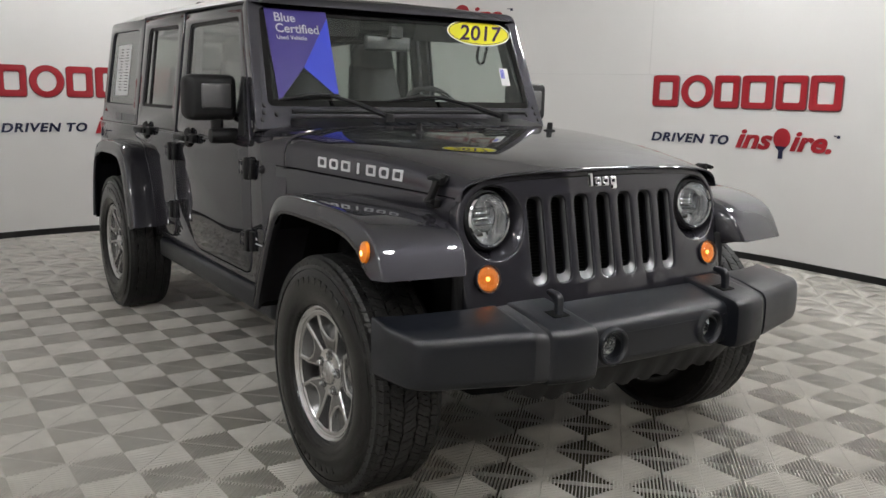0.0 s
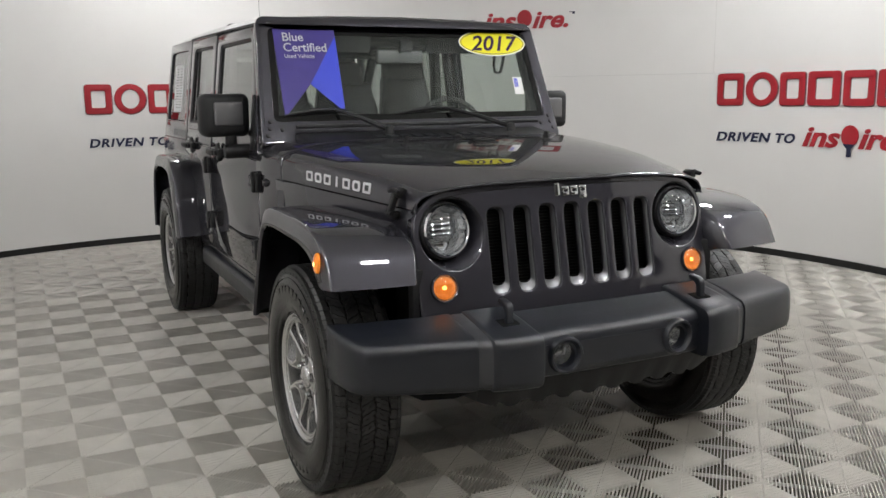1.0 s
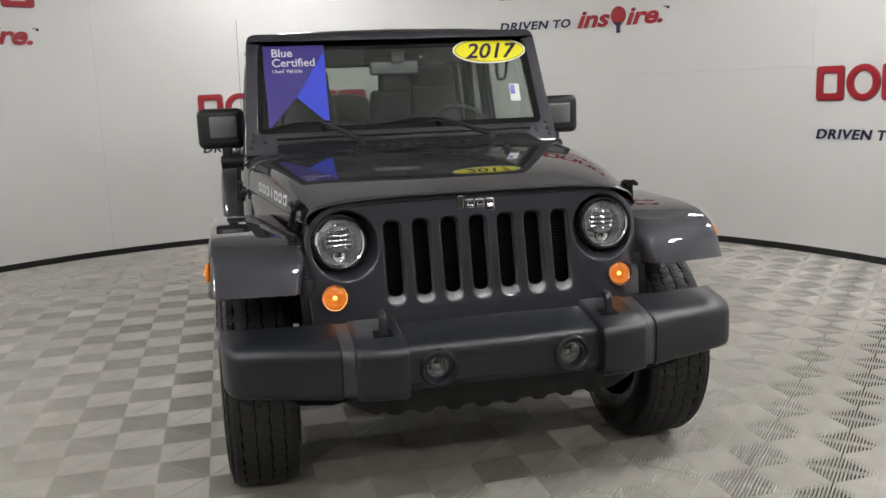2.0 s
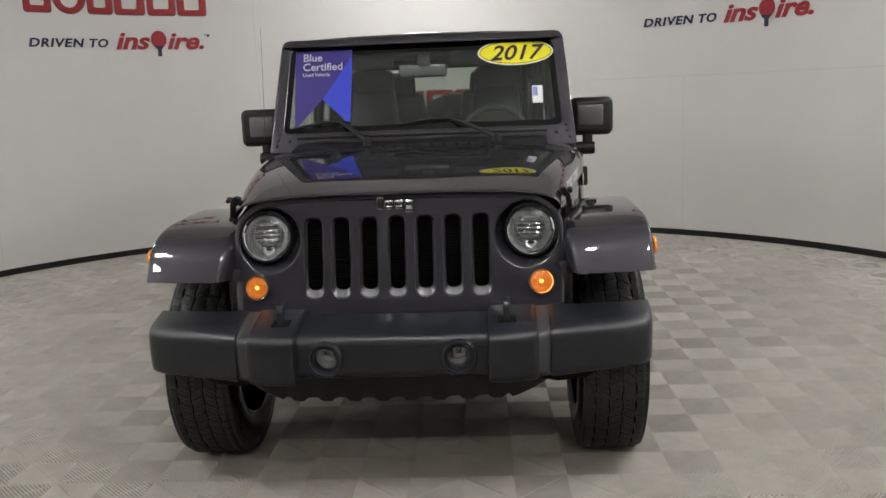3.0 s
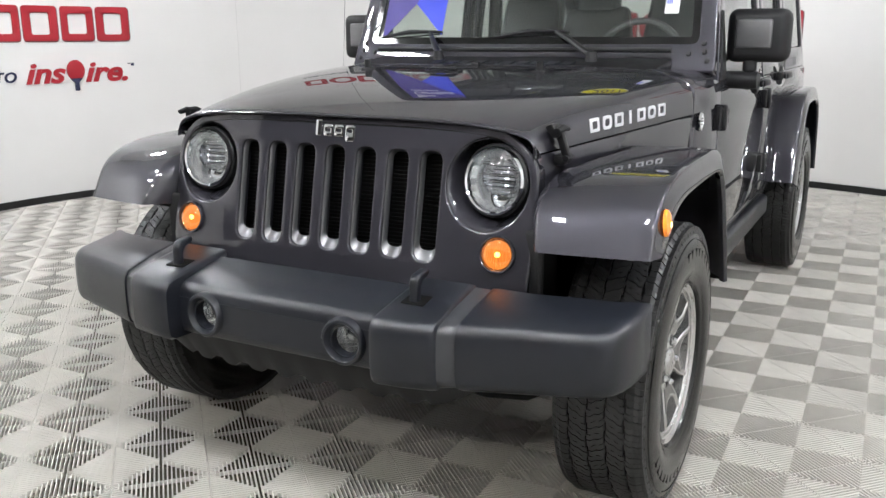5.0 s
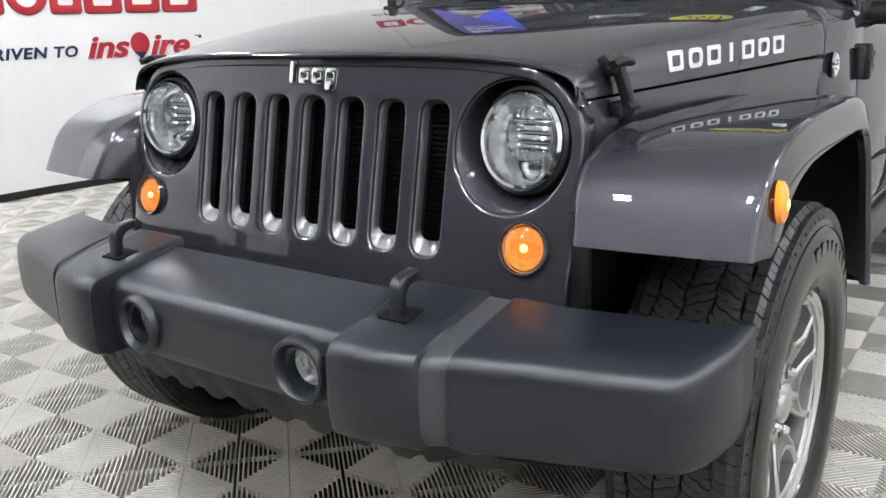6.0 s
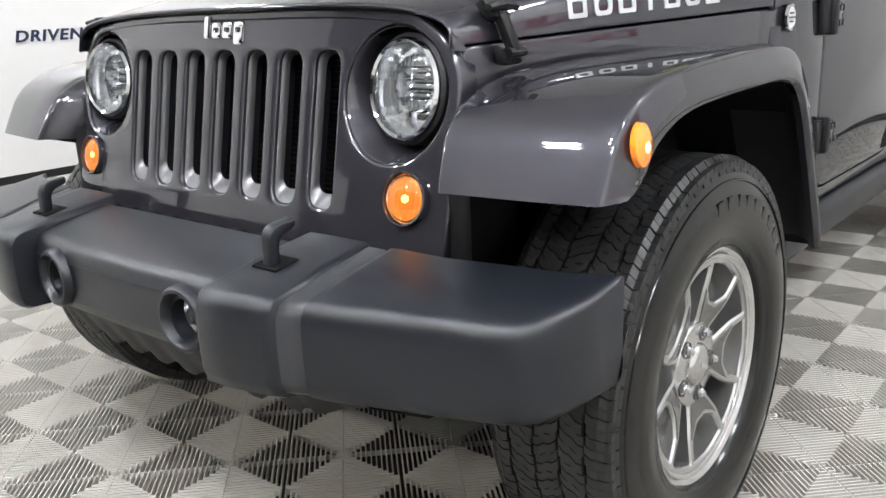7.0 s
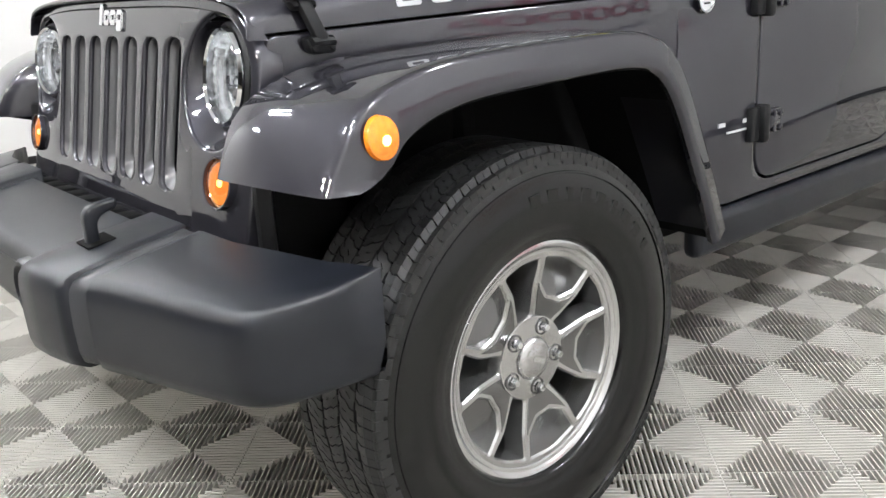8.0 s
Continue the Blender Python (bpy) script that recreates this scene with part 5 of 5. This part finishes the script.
part("mirror_back", rbox((0.235, 0.006, 0.058), (0.0, 1.146, 1.575), 0.003, 2), M_SLOT, rv)
both(lambda: tube([(0.60, 1.16, 1.655), (0.60, 1.9, 1.69), (0.60, 2.10, 1.70), (0.60, 3.05, 1.67), (0.60, 3.35, 1.20), (0.60, 3.40, 0.9)], 0.035, 10), "roll_bar", M_TRIM, car, "padded roll bar")
part("roll_bar_cross", join(tube([(-0.60, 2.08, 1.70), (0.60, 2.08, 1.70)], 0.035, 10), tube([(-0.60, 3.05, 1.67), (0.60, 3.05, 1.67)], 0.03, 10), tube([(0.62, 2.08, 1.70), (0.66, 2.10, 1.0)], 0.035, 10), tube([(-0.62, 2.08, 1.70), (-0.66, 2.10, 1.0)], 0.035, 10)), M_TRIM, car)
both(lambda: tube([(0.605, 1.17, 1.62), (0.600, 1.19, 1.53), (0.592, 1.19, 1.505), (0.575, 1.19, 1.498), (0.558, 1.19, 1.505), (0.550, 1.19, 1.53), (0.548, 1.17, 1.62)], 0.008, 8), "grab_handle", M_TRIM, car)
both(lambda: rbox((0.42, 0.012, 0.13), (0.36, 1.155, 1.655), 0.005, 2, (25, 0, 0)), "sun_visor", M_DASH, car)
part("centre_console", rbox((0.24, 0.85, 0.26), (0, 1.60, 0.90), 0.03, 3), M_DASH, car)
part("cabin_floor", rbox((1.40, 2.5, 0.04), (0, 2.4, 0.60), 0), M_DARK, car)
part("headliner", rbox((1.30, 2.3, 0.02), (0, 2.35, 1.735), 0.008), M_DASH, car)

# ---- stickers on the glass ----
banner = thing("window_banner", "purple and blue pointed dealer banner stuck on the windshield", "window sticker")
part("purple_field", warp(plate([[(-0.650, 1.690), (-0.356, 1.690), (-0.356, 1.655), (-0.508, 1.440), (-0.640, 1.300), (-0.648, 1.306)]], 0.0012), lambda c: ws(c, 0.0105)), M_PURPLE, banner, "deep purple field")
part("blue_point", warp(plate([[(-0.356, 1.660), (-0.362, 1.310), (-0.508, 1.440)]], 0.0012), lambda c: ws(c, 0.0112)), M_BLUE, banner, "bright blue point")
for txt, size, x, z in (("Blue", 0.058, -0.612, 1.635), ("Certified", 0.058, -0.612, 1.588), ("Used Vehicle", 0.027, -0.612, 1.558)):
    part("print", warp(lettering(txt, size, 0.001, grow=size * 0.018), lambda c: ws(Vector((c.x + x, z + c.y * 0.93, 0)), 0.0122)), M_WHITE, banner, "white print")

year = thing("year_sticker", "yellow oval sticker with purple year number on the windshield", "window sticker")
part("oval", warp(plate([ellipse(0.482, 1.642, 0.192, 0.066, 48)], 0.0012), lambda c: ws(c, 0.0105)), M_WHITE, year, "white edge")
part("yellow_field", warp(plate([ellipse(0.482, 1.642, 0.186, 0.061, 48)], 0.0012), lambda c: ws(c, 0.0112)), M_YELLOW, year)
part("outline", warp(plate([ellipse(0.482, 1.642, 0.182, 0.0575, 48), ellipse(0.482, 1.642, 0.179, 0.055, 48)], 0.0008), lambda c: ws(c, 0.0121)), M_PURPLEINK, year)
part("number", warp(lettering("2017", 0.112, 0.001, 0.30, "CENTER", 1.10, 1.02, 0.0020), lambda c: ws(Vector((c.x + 0.478, 1.604 + c.y * 0.93, 0)), 0.0123)), M_PURPLEINK, year, "dark purple number")

reg = thing("inspection_sticker", "small white and blue sticker low on the windshield", "window sticker")
part("paper", warp(plate([[(0.560, 1.385), (0.612, 1.385), (0.612, 1.470), (0.560, 1.470)]], 0.001), lambda c: ws(c, 0.0105)), M_WHITE, reg)
part("print", warp(join(*[plate([[(0.565 + 0.008 * k, 1.42), (0.570 + 0.008 * k, 1.42), (0.570 + 0.008 * k, 1.464), (0.565 + 0.008 * k, 1.464)]], 0.001) for k in range(3)]), lambda c: ws(c, 0.0112)), M_BLUE, reg, "blue bars")

sheet = thing("price_sheet", "white printed sheet behind the rear side window", "paper sheet")
def sheet_at(c):
    return Vector((-(flank(c.x, c.y) - 0.0105 + c.z), c.x, c.y))
part("paper", warp(plate([[(3.10, 1.29), (3.42, 1.285), (3.40, 1.60), (3.08, 1.60)]], 0.001), sheet_at), M_WHITE, sheet)
random.seed(4)
part("print", warp(join(*[plate([[(3.13 + 0.14 * (k % 2), 1.575 - 0.018 * (k // 2)), (3.13 + 0.14 * (k % 2) + random.uniform(0.05, 0.12), 1.575 - 0.018 * (k // 2)), (3.13 + 0.14 * (k % 2) + 0.05, 1.571 - 0.018 * (k // 2)), (3.13 + 0.14 * (k % 2), 1.571 - 0.018 * (k // 2))]], 0.001) for k in range(30)]), lambda c: sheet_at(c) - Vector((0.0012, 0, 0))), M_TRIM, sheet, "grey printed lines")


# ---- the floor: ribbed plastic tiles, 0.4 m, turned slightly to the car ----
TURN, OX, OY, CELL = 0.016, -0.003, 0.071, 0.2
floor = tagged(mesh_object("floor", rbox((2 * HW, RAD + CY - HALL + 0.2, 0.06), (CX, (RAD + CY + HALL) / 2, -0.048), 0), M_SUB), "grey ribbed plastic tiles with a checkered sheen", "floor", kind="structure")


def tile_geometry():
    """Ribs of one tile: 2 x 2 squares, ribs along one diagonal in each, a cross line along the other."""
    V, F = [], []

    def bar(cx, cy, dx, dy, half_len, half_w, z0, z1):
        nx, ny = -dy, dx
        b = len(V)
        for z, w in ((z0, half_w * 1.0), (z1 - half_w * 0.35, half_w), (z1, half_w * 0.7)):
            for sl, sw in ((-1, -1), (1, -1), (1, 1), (-1, 1)):
                V.append((cx + dx * half_len * sl + nx * w * sw, cy + dy * half_len * sl + ny * w * sw, z))
        F.append((b + 8, b + 9, b + 10, b + 11))
        for u in (0, 4):
            F.extend([(b + u + i, b + u + (i + 1) % 4, b + u + 4 + (i + 1) % 4, b + u + 4 + i) for i in range(4)])

    q = math.sqrt(0.5)
    N = 22
    diag = CELL * math.sqrt(2)
    pitch = diag / N
    for i in (0, 1):
        for j in (0, 1):
            cx, cy = (i + 0.5) * CELL, (j + 0.5) * CELL
            a_type = (i + j) % 2 == 1
            ld = (q, q) if a_type else (-q, q)
            rd = (-q, q) if a_type else (q, q)
            for k in range(N):
                off = (k + 0.5) * pitch - diag / 2
                half = diag / 2 - abs(off)
                mx, my = cx + ld[0] * off, cy + ld[1] * off
                if half < 0.004:
                    continue
                for s in (-1, 1):
                    h = (half - 0.0020) / 2
                    bar(mx + rd[0] * s * (0.0020 + h), my + rd[1] * s * (0.0020 + h), *rd, h, pitch * 0.14, -0.017, 0.0)
            bar(cx, cy, *ld, diag / 2 - 0.004, 0.0009, -0.017, -0.003)
    return V, F


TV, TF = tile_geometry()
tile_mesh = bpy.data.meshes.new("floor_tile")
tile_mesh.from_pydata(TV, [], TF)
tile_mesh.materials.append(M_TILE)
near, far = [], []
# Tiles stop near y -4; unseen dark subfloor beyond dims the front reflections.
for i in range(-16, 16):
    for j in range(-10, 18):
        x0, y0 = 2 * i * CELL, 2 * j * CELL
        x, y = OX + x0 - TURN * y0, OY + y0 + TURN * x0
        mx, my = x + CELL, y + CELL
        if (abs(mx - CX) > RAD - 0.30 and my > FRONT - 0.3) or (my > CY and math.hypot(mx - CX, my - CY) > RAD - 0.03 + 0.20):
            if (abs(mx - CX) > RAD + 0.2 and my > FRONT) or (my > CY and math.hypot(mx - CX, my - CY) > RAD + 0.30):
                continue
            far.append((x, y))
        elif -2.9 < mx < 2.9 and -2.9 < my < 3.7:
            near.append((x, y))
        else:
            far.append((x, y))
for x, y in near:
    t = new("floor_tile", tile_mesh)
    t.matrix_basis = Matrix.Translation((x, y, 0)) @ Matrix.Rotation(math.atan(TURN), 4, "Z")
    t.parent = floor
tv, tf = np.array(TV), np.array(TF)
c, s = math.cos(math.atan(TURN)), math.sin(math.atan(TURN))
rv = np.stack([tv[:, 0] * c - tv[:, 1] * s, tv[:, 0] * s + tv[:, 1] * c, tv[:, 2]], 1)
allv = np.concatenate([rv + (x, y, 0) for x, y in far])
allf = np.concatenate([tf + k * len(tv) for k in range(len(far))])
inside = (((np.abs(allv[:, 0] - CX) < RAD + 0.05) | (allv[:, 1] < FRONT)) & (allv[:, 1] > HALL - 0.05) & ((allv[:, 1] < CY) | (np.hypot(allv[:, 0] - CX, allv[:, 1] - CY) < RAD + 0.05)))
allf = allf[inside[allf].all(axis=1)]
fm = bpy.data.meshes.new("outer_tiles")
fm.vertices.add(len(allv))
fm.vertices.foreach_set("co", allv.ravel())
fm.loops.add(allf.size)
fm.loops.foreach_set("vertex_index", allf.ravel())
fm.polygons.add(len(allf))
fm.polygons.foreach_set("loop_start", np.arange(0, allf.size, 4))
fm.update(calc_edges=True)
fm.validate()
fm.materials.append(M_TILE)
outer_tiles = new("outer_tiles", fm)
outer_tiles.parent = floor
tagged(outer_tiles, "grey ribbed floor tiles further out", kind="stuff")
